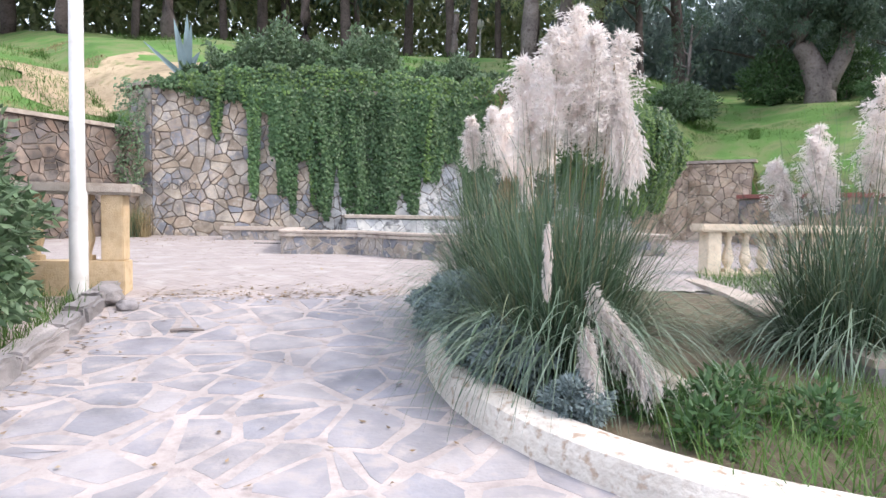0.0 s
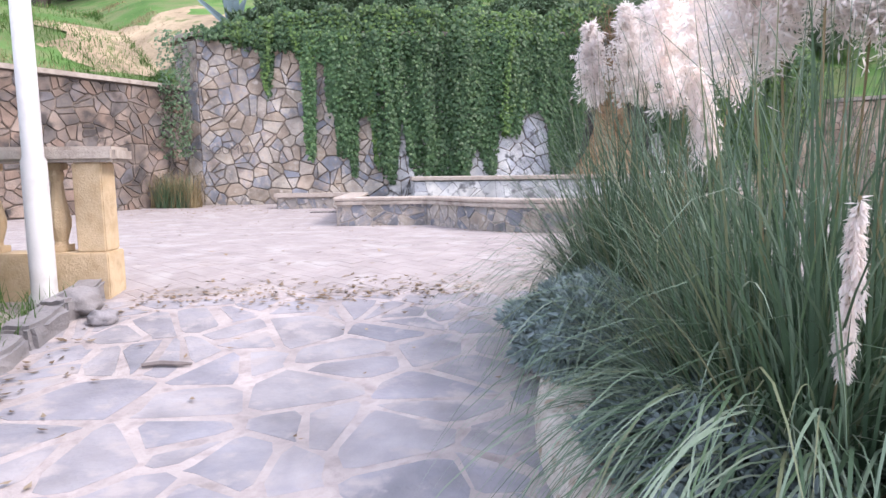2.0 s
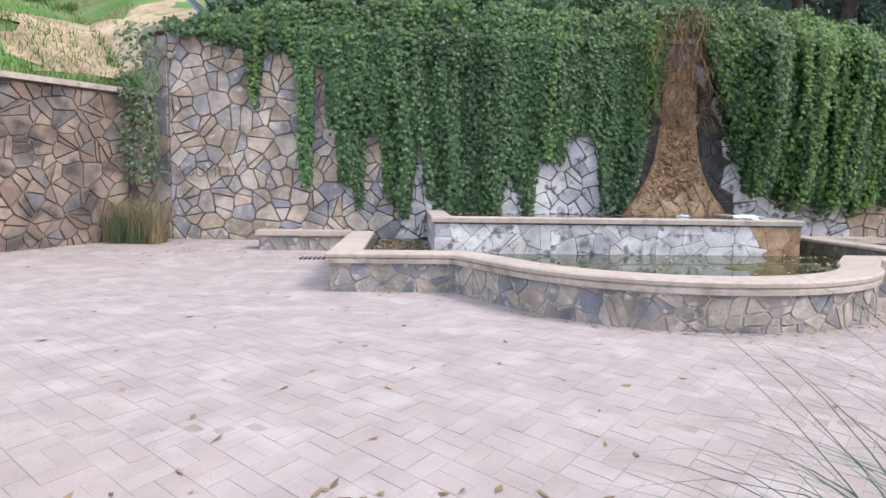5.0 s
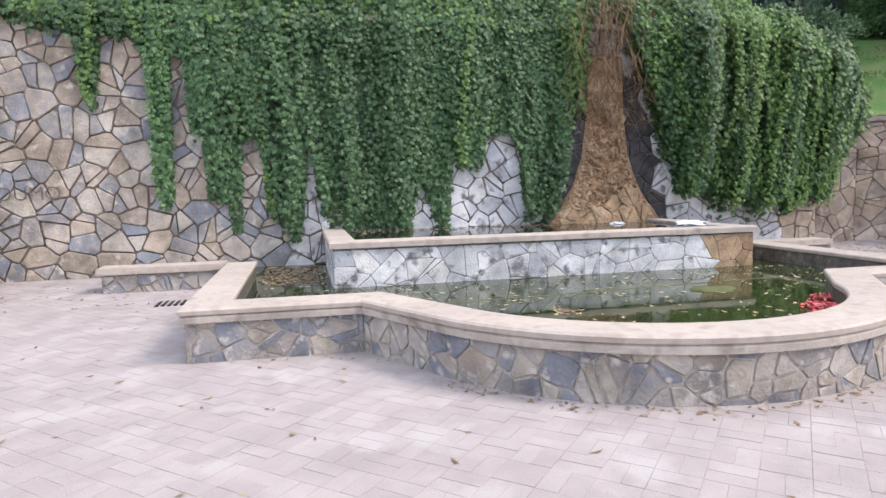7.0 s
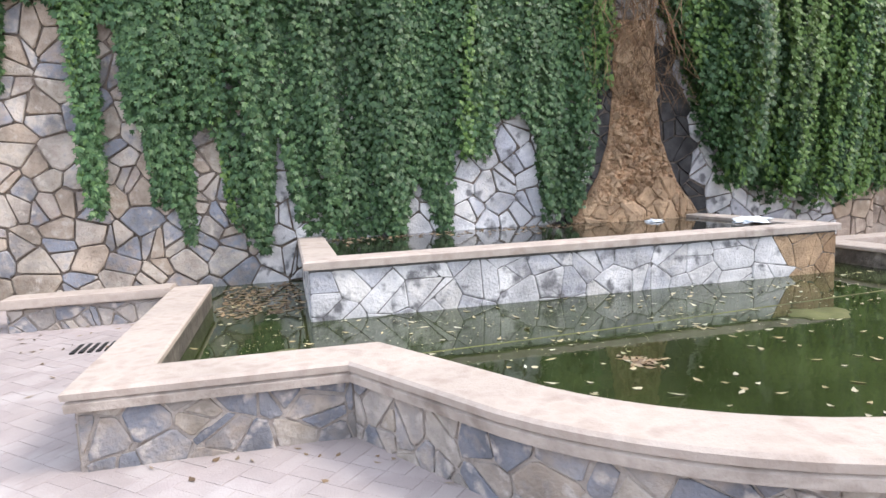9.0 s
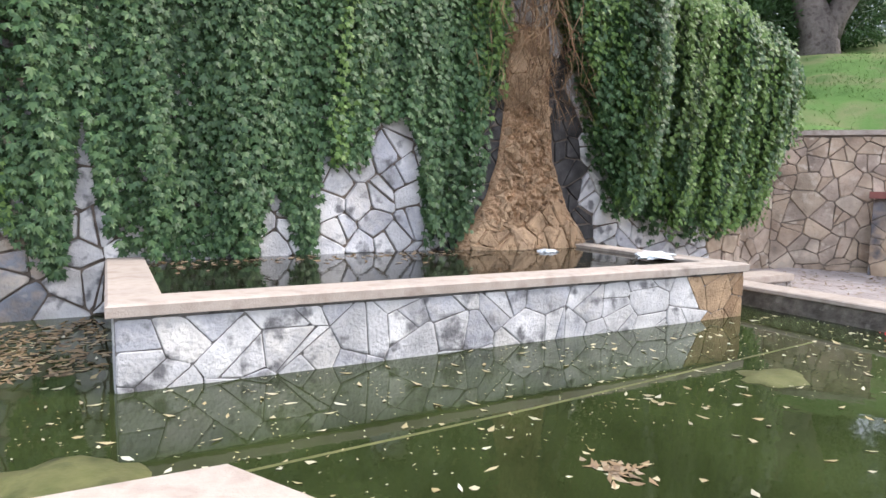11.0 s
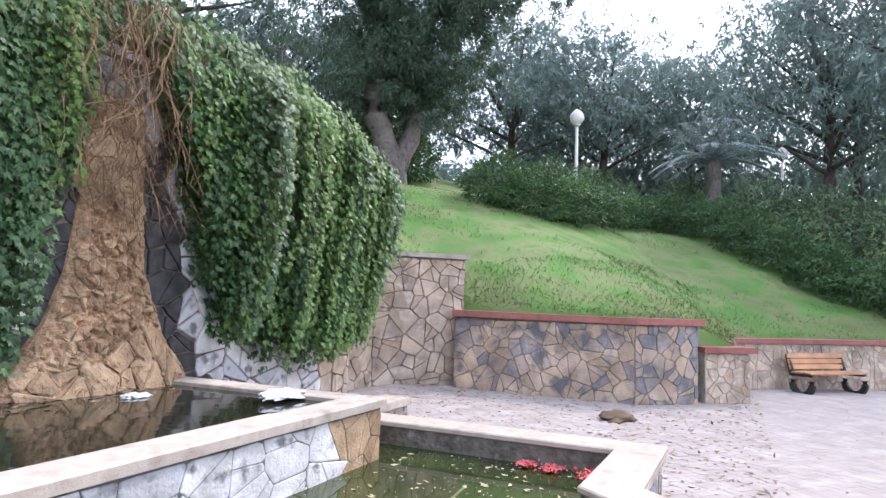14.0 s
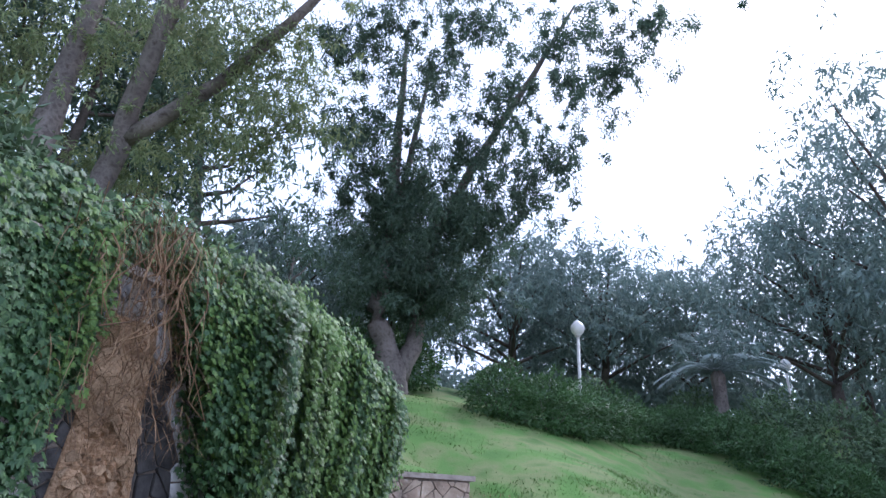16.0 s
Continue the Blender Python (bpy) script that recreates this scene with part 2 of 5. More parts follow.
def from_lists(name, verts, faces, material, smooth=False):
    me = bpy.data.meshes.new(name)
    me.from_pydata([tuple(v) for v in verts], [], [tuple(f) for f in faces])
    me.materials.append(material)
    if smooth:
        me.polygons.foreach_set("use_smooth", [True] * len(me.polygons))
    me.update()
    return me


def part(name, bm, material, parent=None, label="", smooth=False):
    me = bpy.data.meshes.new(name)
    bmesh.ops.recalc_face_normals(bm, faces=bm.faces)
    bm.to_mesh(me)
    bm.free()
    me.materials.append(material)
    if smooth:
        me.polygons.foreach_set("use_smooth", [True] * len(me.polygons))
    ob = new(name, me)
    ob.parent = parent
    if label:
        ob["label"] = label
    return ob


def mesh_part(name, me, parent=None, label=""):
    ob = new(name, me)
    ob.parent = parent
    if label:
        ob["label"] = label
    return ob


def box(bm, x0, y0, z0, x1, y1, z1, bevel=0.0, m=None):
    r = bmesh.ops.create_cube(bm, size=1.0, matrix=Matrix.LocRotScale(((x0 + x1) / 2, (y0 + y1) / 2, (z0 + z1) / 2), None, (x1 - x0, y1 - y0, z1 - z0)))
    vs = r["verts"]
    if bevel:
        es = list({e for v in vs for e in v.link_edges})
        g = bmesh.ops.bevel(bm, geom=es, offset=bevel, segments=2, affect="EDGES")
        vs = list({v for f in g["faces"] for v in f.verts} | {v for v in vs if v.is_valid})
    if m is not None:
        bmesh.ops.transform(bm, matrix=m, verts=vs)


def tube(bm, pts, radii, sides=7):
    """A tapered tube along points."""
    rings = []
    for i, p in enumerate(pts):
        p = Vector(p)
        a = Vector(pts[max(0, i - 1)])
        b = Vector(pts[min(len(pts) - 1, i + 1)])
        q = (b - a).to_track_quat("Z", "Y")
        rings.append([bm.verts.new(p + q @ Vector((math.cos(2 * math.pi * k / sides) * radii[i], math.sin(2 * math.pi * k / sides) * radii[i], 0))) for k in range(sides)])
    for r0, r1 in zip(rings, rings[1:]):
        for k in range(sides):
            bm.faces.new((r0[k], r0[(k + 1) % sides], r1[(k + 1) % sides], r1[k]))
    bm.faces.new(rings[-1])
    bm.faces.new(rings[0][::-1])


def lathe(bm, profile, sides=16, at=(0, 0, 0)):
    """profile: (radius, z) from below to above."""
    rings = [[bm.verts.new((at[0] + r * math.cos(2 * math.pi * k / sides), at[1] + r * math.sin(2 * math.pi * k / sides), at[2] + z)) for k in range(sides)] for r, z in profile]
    for r0, r1 in zip(rings, rings[1:]):
        for k in range(sides):
            bm.faces.new((r0[k], r0[(k + 1) % sides], r1[(k + 1) % sides], r1[k]))
    bm.faces.new(rings[-1])
    bm.faces.new(rings[0][::-1])


def strip(bm, line, sections):
    """A bar swept along a plan line [(x, y, z)]: sections are (offset to the left, height) loops."""
    rings = []
    n = len(line)
    for i, p in enumerate(line):
        a, b = Vector(line[max(0, i - 1)][:2]), Vector(line[min(n - 1, i + 1)][:2])
        if 0 < i < n - 1:
            d0 = (Vector(p[:2]) - a).normalized()
            d1 = (b - Vector(p[:2])).normalized()
            d = (d0 + d1).normalized()
            k = 1 / max(0.5, d.dot(d0))
        else:
            d, k = (b - a).normalized(), 1
        left = Vector((-d.y, d.x)) * k
        rings.append([bm.verts.new((p[0] + left.x * o, p[1] + left.y * o, p[2] + h)) for o, h in sections])
    m = len(sections)
    for r0, r1 in zip(rings, rings[1:]):
        for k in range(m):
            bm.faces.new((r0[k], r0[(k + 1) % m], r1[(k + 1) % m], r1[k]))
    bm.faces.new(rings[0][::-1])
    bm.faces.new(rings[-1])


def leaves(name, pts, way, face, length, width, material, fold=0.25, parent=None):
    """Many small folded leaves in one mesh: points, growing directions, facing directions, lengths and widths."""
    pts, way, face = np.asarray(pts, float), np.asarray(way, float), np.asarray(face, float)
    n = len(pts)
    length, width = np.broadcast_to(length, n)[:, None], np.broadcast_to(width, n)[:, None]
    way = way / np.linalg.norm(way, axis=1, keepdims=True)
    side = np.cross(way, face)
    side = side / (np.linalg.norm(side, axis=1, keepdims=True) + 1e-9)
    up = np.cross(side, way)
    mid = pts + way * length * 0.42
    v = np.stack([pts, mid + side * width / 2 - up * width * fold, pts + way * length, mid - side * width / 2 - up * width * fold], 1).reshape(-1, 3)
    i = np.arange(n)[:, None] * 4
    f = np.concatenate([i + [0, 1, 2], i + [0, 2, 3]], 1).reshape(-1, 3)
    me = bpy.data.meshes.new(name)
    me.vertices.add(len(v))
    me.vertices.foreach_set("co", v.ravel())
    me.loops.add(len(f) * 3)
    me.loops.foreach_set("vertex_index", f.ravel().astype(np.int32))
    me.polygons.add(len(f))
    me.polygons.foreach_set("loop_start", np.arange(0, len(f) * 3, 3, dtype=np.int32))
    me.update(calc_edges=True)
    me.materials.append(material)
    ob = new(name, me)
    ob.parent = parent
    return ob


def blades(name, base, way, length, width, bend, material, parent=None, segs=4):
    """Grass blades: flat tapering strips that arch over under their weight."""
    base, way = np.asarray(base, float), np.asarray(way, float)
    n = len(base)
    length, width, bend = [np.broadcast_to(a, n).astype(float) for a in (length, width, bend)]
    way = way / np.linalg.norm(way, axis=1, keepdims=True)
    side = np.cross(way, [0, 0, 1.0]) + 1e-6
    side /= np.linalg.norm(side, axis=1, keepdims=True)
    rows, p, d = [], base.copy(), way.copy()
    for s in range(segs + 1):
        w = width * (1 - (s / segs) ** 1.6) + 0.0006
        rows.append(np.stack([p - side * w[:, None] / 2, p + side * w[:, None] / 2], 1))
        p = p + d * (length / segs)[:, None]
        d = d + np.array([0, 0, -1.0]) * (bend / segs)[:, None]
        d /= np.linalg.norm(d, axis=1, keepdims=True)
    v = np.stack(rows, 1).reshape(-1, 3)
    per = 2 * (segs + 1)
    q = np.concatenate([np.arange(n)[:, None] * per + [2 * s, 2 * s + 1, 2 * s + 3, 2 * s + 2] for s in range(segs)], 0)
    me = bpy.data.meshes.new(name)
    me.vertices.add(len(v))
    me.vertices.foreach_set("co", v.ravel())
    me.loops.add(len(q) * 4)
    me.loops.foreach_set("vertex_index", q.ravel().astype(np.int32))
    me.polygons.add(len(q))
    me.polygons.foreach_set("loop_start", np.arange(0, len(q) * 4, 4, dtype=np.int32))
    me.update(calc_edges=True)
    me.materials.append(material)
    ob = new(name, me)
    ob.parent = parent
    return ob


def clip(poly, px, py, nx, ny):
    """The part of a convex polygon on the side of the point (px, py) away from the normal."""
    out = []
    for (ax, ay), (bx, by) in zip(poly, poly[1:] + poly[:1]):
        da, db = (ax - px) * nx + (ay - py) * ny, (bx - px) * nx + (by - py) * ny
        if da <= 0:
            out.append((ax, ay))
        if da * db < 0:
            k = da / (da - db)
            out.append((ax + (bx - ax) * k, ay + (by - ay) * k))
    return out


def cells(w, h, size, joint, rng, squash=1.0, shard=.38):
    """Irregular stones that fill a rectangle w x h, with joints between them."""
    nu, nv = max(1, round(w / size)), max(1, round(h / (size * squash)))
    du, dv = w / nu, h / nv
    seed = {}
    for i in range(-1, nu + 1):
        for j in range(-1, nv + 1):
            if rng.random() < 0.10 and 0 < i < nu - 1 and 0 < j < nv - 1:
                continue
            seed[i, j] = ((i + 0.5 + rng.uniform(-.68, .68)) * du, (j + 0.5 + rng.uniform(-.68, .68)) * dv)
    made = []
    for (i, j), (u, v) in seed.items():
        poly = [(joint / 2, joint / 2), (w - joint / 2, joint / 2), (w - joint / 2, h - joint / 2), (joint / 2, h - joint / 2)]
        for a in range(-3, 4):
            for b in range(-3, 4):
                q = seed.get((i + a, j + b))
                if q is None or (a == 0 and b == 0) or not poly:
                    continue
                nx, ny = q[0] - u, q[1] - v
                k = math.hypot(nx, ny)
                nx, ny = nx / k, ny / k
                wob = joint * rng.uniform(.3, .8)
                poly = clip(poly, (u + q[0]) / 2 - nx * wob, (v + q[1]) / 2 - ny * wob, nx, ny)
        if len(poly) > 2:
            area = abs(sum(p[0] * q[1] - q[0] * p[1] for p, q in zip(poly, poly[1:] + poly[:1]))) / 2
            if area > (size * .10) ** 2:
                if rng.random() < shard and area > (size * .7) ** 2:
                    cu, cv = sum(p[0] for p in poly) / len(poly), sum(p[1] for p in poly) / len(poly)
                    a = rng.uniform(0, math.pi)
                    nx, ny, k = math.cos(a), math.sin(a), rng.uniform(-.12, .12) * size
                    for sg in (1, -1):
                        half = clip(poly, cu + nx * (k - sg * joint * .5), cv + ny * (k - sg * joint * .5), nx * sg, ny * sg)
                        if len(half) > 2:
                            made.append(half)
                else:
                    made.append(poly)
    return made


def stones(name, parent, place, w, h, size, joint, depth, material, seed, keep=None, squash=1.0, soft=0.18, pick=None, shard=.38, rounded=.11):
    """Lays one piece a stone on a face: place(u, v, d) gives the point d metres proud of it."""
    rng = np.random.default_rng(seed)
    for poly in cells(w, h, size, joint, rng, squash, shard):
        cu, cv = sum(p[0] for p in poly) / len(poly), sum(p[1] for p in poly) / len(poly)
        if keep and not keep(cu, cv):
            continue
        rough = []
        for (au, av), (bu, bv) in zip(poly, poly[1:] + poly[:1]):
            e = joint * .45
            if math.hypot(bu - au, bv - av) < size * .16:
                rough.append(((au + bu) / 2, (av + bv) / 2))
                continue
            for k in (rounded, 1 - rounded):
                k += rng.uniform(-.07, .07)
                rough.append((au + (bu - au) * k + rng.uniform(-e, e), av + (bv - av) * k + rng.uniform(-e, e)))
        if len(rough) < 3:
            continue
        poly = rough
        d = depth * rng.uniform(.65, 1.25)
        tilt = rng.uniform(-.25, .25, 2) * depth / size
        c = Vector(place(cu, cv, 0))
        verts, n = [], len(poly)
        for k, top in ((1.0, -.02), (1.0, d * .7), (1 - soft * .45, d)):
            for u, v in poly:
                u2, v2 = cu + (u - cu) * k, cv + (v - cv) * k
                dd = top + (tilt[0] * (u2 - cu) + tilt[1] * (v2 - cv) if top > 0 else 0)
                verts.append(Vector(place(u2, v2, dd)) - c)
        faces = [tuple(range(2 * n, 3 * n))]
        for r in (0, 1):
            faces += [(r * n + i, r * n + (i + 1) % n, (r + 1) * n + (i + 1) % n, (r + 1) * n + i) for i in range(n)]
        ob = mesh_part(name, from_lists(name, verts, faces, pick(cu, cv, rng) if pick else material), parent)
        ob.location = c


def flat_face(o, u, n):
    """place() for an upright wall from the ground point o, along u, facing n."""
    o, u, n = Vector(o), Vector((*u, 0)).normalized(), Vector((*n, 0)).normalized()
    return lambda a, b, d: o + u * a + Vector((0, 0, b)) + n * d


GY = ((-60, -2.2), (-10, -1.15), (-3, -.78), (1, -.52), (3.5, -.32), (5, -.14), (6, -.04), (7.5, 0), (10.5, 0), (15.5, .2), (60, .6))


def ground_z(x, y):
    for (a, za), (b, zb) in zip(GY, GY[1:]):
        if a <= y <= b:
            return za + (zb - za) * (y - a) / (b - a)
    return GY[0][1]


def ground_zs(ys):
    return np.interp(ys, [g[0] for g in GY], [g[1] for g in GY])


# ---- ground ----
def ground_sheet():
    xs = [-400, -100, -30, -12, -6, -3.2, 0, 3, 6, 9, 12, 16, 22, 40, 100, 400]
    ys = [-400] + [g[0] for g in GY] + [400]
    v = [(x, y, ground_z(x, max(-59, min(59, y))) - .03) for y in ys for x in xs]
    k = len(xs)
    f = [(j * k + i, j * k + i + 1, (j + 1) * k + i + 1, (j + 1) * k + i) for j in range(len(ys) - 1) for i in range(k - 1)]
    return tagged(mesh_part("ground", from_lists("ground", v, f, M_DIRT)), "sandy ground under the paving and verges", "ground", kind="structure")


ground_sheet()

EDGE = ((-40, -14, 2.0), (-16, 3, 2.8), (-9.6, 11.0, 3.0), (-6.2, 15.9, 3.1), (-5.2, 16.3, 4.0), (-2, 16.1, 4.5), (3, 16.0, 4.5), (8, 15.95, 4.3), (10.4, 15.9, 3.4), (11.6, 16.2, 2.72), (12.45, 14.8, 2.65), (12.5, 14.4, 1.75),
        (13.0, 11.3, 1.6), (14.1, 10.3, 1.5), (14.9, 9.5, 1.1), (17.5, 9.4, 1.15), (19.8, 6.3, 1.15), (22, 2, 1.1), (30, -10, .6))
SMOOTH = [e[2] for e in EDGE]
SMOOTH[8:17] = [3.4, 2.8, 2.42, 2.3, 1.9, 1.6, 1.3, 1.25, 1.2]
HILL_D = (0, .4, 1, 2, 3.5, 5, 7, 9, 12, 15, 19, 24, 30, 40, 60, 120)


def hill_rise(d):
    return .385 * min(d, 9) + .24 * max(0, min(d, 13) - 9) + .24 * max(0, min(d, 32) - 13) + .05 * max(0, d - 32)


def hill_point(s, d):
    """A point of the hillside: s along its lower edge (0 to 1), d metres behind it."""
    q = s * (len(EDGE) - 1)
    i = min(int(q), len(EDGE) - 2)
    k = q - i
    x, y, z = [EDGE[i][c] + (EDGE[i + 1][c] - EDGE[i][c]) * k for c in range(3)]
    w = Vector((x - 3, y - 2)).normalized()
    px, py = x + w.x * d, y + w.y * d
    z += (SMOOTH[i] + (SMOOTH[i + 1] - SMOOTH[i]) * k - z) * min(1, d / 2.5)
    bump = noise.noise((px * .35, py * .35, 0)) * min(d, 2) * .16
    return Vector((px, py, z + hill_rise(d) + bump))


def hillside():
    n = (len(EDGE) - 1) * 4
    v = []
    for i in range(n + 1):
        foot = hill_point(i / n, 0)
        v += [foot - Vector((0, 0, 1.3))] + [hill_point(i / n, d) for d in HILL_D]
    k = len(HILL_D) + 1
    f = [(i * k + j, i * k + j + 1, (i + 1) * k + j + 1, (i + 1) * k + j) for i in range(n) for j in range(k - 1)]
    return tagged(mesh_part("hillside", from_lists("hillside", v, f, M_GRASS_GROUND, True)), "grassy hillside rising behind the retaining walls", "hillside", kind="structure")


hill = hillside()
bpy.context.view_layer.update()


def hill_z(x, y):
    hit, p, _, _ = hill.ray_cast((x, y, 60), (0, 0, -1))
    return p.z if hit else ground_z(x, max(-59, min(59, y)))


# ---- walls ----
def wall_core(name, label, line, thick, base, top, material, category="wall"):
    """A wall body behind its stone face: line is its front edge in plan, solid to the left of it."""
    bm = bmesh.new()
    strip(bm, [(x, y, 0) for x, y in line], [(0, base), (thick, base), (thick, top), (0, top)])
    ob = part(name, bm, material)
    return tagged(ob, label, category, kind="structure")


def coping(name, parent, line, sections, material, label):
    bm = bmesh.new()
    strip(bm, line, sections)
    return part(name, bm, material, parent, label)


WALL_Y = 15.47
main = wall_core("wall_main", "tall random-rubble retaining wall half hidden by creeper", [(-5.3, WALL_Y), (9.75, WALL_Y)], .6, -.2, 4.3, M_MORTAR)
left = wall_core("wall_left", "lower rubble stone retaining wall with cement coping", [(-9.6, 10.6), (-5.75, 15.75)], .5, -.3, 3.05, M_MORTAR)
right = wall_core("wall_right", "warm rubble stone retaining wall under the grass bank", [(9.75, 15.9), (11.0, 15.75), (12.35, 14.45)], .45, -.2, 2.68, M_MORTAR)
red = wall_core("wall_terrace", "stained stone terrace wall with a red-painted cap", [(11.95, 14.45), (12.75, 11.15), (13.85, 10.12), (14.15, 10.5)], .45, -.2, 1.52, M_MORTAR)
corner = wall_core("wall_return", "rounded stone return at the end of the tall wall", [(-6.3, 17.2), (-6.05, 16.2), (-5.7, 15.7), (-5.3, WALL_Y)], .5, -.2, 4.26, M_MORTAR)
curve = [(14.9, 9.55), (15.6, 9.75), (16.4, 9.6), (17.2, 9.0), (18.3, 7.75), (19.3, 6.35), (20.4, 4.5), (22.5, 0.5)]
bench_wall = wall_core("wall_curved", "low curved stone wall behind the bench", curve, .35, -.3, 1.08, M_MORTAR_GREY)
pier = wall_core("wall_pier", "short stone pier with a red-painted cap", [(13.98, 10.0), (14.6, 9.2), (14.95, 9.55)], .4, -.3, .98, M_MORTAR_GREY)

coping("coping", main, [(-5.3, WALL_Y, 4.3), (-3.4, WALL_Y, 4.32), (2.0, WALL_Y, 4.32), (9.8, WALL_Y, 4.3)], [(-.08, 0), (.65, 0), (.65, .1), (-.08, .1)], M_COPING_OLD, "weathered cement coping")
coping("coping", corner, [(-6.35, 17.2, 4.2), (-6.08, 16.2, 4.25), (-5.73, 15.68, 4.28), (-5.3, WALL_Y, 4.3)], [(-.08, 0), (.5, 0), (.5, .1), (-.08, .1)], M_COPING_OLD, "weathered cement coping")
coping("coping", left, [(-9.6, 10.6, 3.05), (-5.75, 15.75, 3.05)], [(-.1, 0), (.5, 0), (.5, .1), (-.1, .1)], M_COPING_OLD, "grey cement coping")
coping("coping", right, [(9.75, 15.9, 2.68), (11.0, 15.75, 2.68), (12.42, 14.38, 2.68)], [(-.06, 0), (.5, 0), (.5, .09), (-.06, .09)], M_COPING_OLD, "grey cement coping")
coping("cap", red, [(11.95, 14.5, 1.54), (12.75, 11.15, 1.5), (13.85, 10.12, 1.5), (14.65, 11.15, 1.5)], [(-.09, 0), (.5, 0), (.5, .12), (-.09, .12)], M_REDCAP, "dull red painted cap")
coping("cap", pier, [(13.95, 10.03, .98), (14.6, 9.15, .98), (15.0, 9.55, .98)], [(-.07, 0), (.45, 0), (.45, .11), (-.07, .11)], M_REDCAP, "dull red painted cap")
coping("cap", bench_wall, [(x, y, 1.08) for x, y in curve], [(-.08, 0), (.4, 0), (.4, .1), (-.08, .1)], M_REDCAP, "dull red painted cap")

CX = 5.06


def cone_half(z):
    return float(np.interp(z, [0, .85, 1.0, 1.2, 1.5, 2.0, 2.7, 4.4], [1.3, 1.1, 1.02, .84, .65, .47, .38, .32]))


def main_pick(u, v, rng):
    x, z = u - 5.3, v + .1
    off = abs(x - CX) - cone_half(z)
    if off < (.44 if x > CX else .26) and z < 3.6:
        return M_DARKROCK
    if (-.6 < x < 4.2 and z < 2.7) or (x > 5.6 and z < 1.5 and x < 9.0):
        return M_STONE_PALE
    if 5.4 < x < 6.8:
        return M_STONE_PALE
    if x > 8.9:
        return M_STONE_WARM
    return M_STONE


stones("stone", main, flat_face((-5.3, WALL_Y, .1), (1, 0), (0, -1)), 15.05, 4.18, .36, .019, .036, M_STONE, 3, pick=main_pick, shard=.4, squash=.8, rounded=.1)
dl = Vector((-5.75 + 9.6, 15.75 - 10.6)).normalized()
stones("stone", left, flat_face((-9.6, 10.6, -.1), dl, (dl.y, -dl.x)), 6.43, 3.13, .29, .02, .035, M_STONE_AGED, 4, shard=.5)


def face_run(wall, line, base, height, size, joint, depth, material, seed, squash=1.0):
    for i, (a, b) in enumerate(zip(line, line[1:])):
        d = Vector(b) - Vector(a)
        stones("stone", wall, flat_face((*a, base), d, (d.y, -d.x)), d.length, height, size, joint, depth, material, seed + i, squash=squash)


face_run(corner, [(-6.3, 17.2), (-6.05, 16.2), (-5.7, 15.7), (-5.3, WALL_Y)], .1, 4.12, .36, .022, .032, M_STONE, 20)
face_run(right, [(9.75, 15.9), (11.0, 15.75), (12.35, 14.45)], .05, 2.6, .29, .013, .03, M_STONE_WARM, 30)
face_run(red, [(11.95, 14.45), (12.75, 11.15), (13.85, 10.12), (14.6, 11.1)], -.05, 1.54, .28, .012, .02, M_STONE_RED, 40)
face_run(pier, [(13.98, 10.0), (14.6, 9.2), (14.95, 9.55)], -.05, 1.02, .28, .012, .02, M_STONE_WARM, 50, .8)
face_run(bench_wall, curve[:7], -.1, 1.16, .32, .012, .02, M_STONE_WARM, 60, .75)


# ---- the pool ----
PC = (2.72, 10.6)
ARC = [(2.72 + 2.46 * math.cos(a), 10.6 + 2.46 * math.sin(a)) for a in [radians(213 + i * 5) for i in range(25)]]
POOL = [(-1.53, 14.05), (-1.53, 10.4), (.05, 10.36)] + ARC + [(5.45, 10.15), (7.0, 10.12), (7.0, 14.0)]
pool = tagged(new("pool"), "stone-faced basin with a bulging front and pale cement rim", "basin")
bm = bmesh.new()
strip(bm, [(x, y, 0) for x, y in POOL], [(0, -.25), (.33, -.25), (.33, .40), (0, .40)])
part("basin_wall", bm, M_MORTAR_GREY, pool)
bm = bmesh.new()
strip(bm, [(x, y, 0) for x, y in POOL], [(-.045, .37), (.32, .37), (.32, .44), (-.03, .44), (-.05, .42)])
part("moulding", bm, M_COPING_OLD, pool, "brown cement band under the rim")
bm = bmesh.new()
strip(bm, [(x, y, 0) for x, y in POOL], [(.331, -.2), (.347, -.2), (.347, .442), (.331, .442)])
part("inner_lining", bm, M_WETWALL, pool, "dark wet stained inner face")
bm = bmesh.new()
strip(bm, [(x, y, 0) for x, y in POOL], [(-.055, .445), (.36, .445), (.37, .455), (.37, .49), (.355, .502), (-.04, .502), (-.06, .485)])
part("rim", bm, M_COPING, pool, "pale smooth cement rim")


def run_place(line, base):
    """place() along a plan line with its face to the right."""
    seg = [((Vector(q) - Vector(p)).length, Vector(p), Vector(q)) for p, q in zip(line, line[1:])]

    def place(u, v, d):
        for k, p, q in seg:
            if u <= k or q is seg[-1][2]:
                break
            u -= k
        w = (q - p) / k
        return Vector((p.x + w.x * u + w.y * d, p.y + w.y * u - w.x * d, base + v))
    return place, sum(s[0] for s in seg)


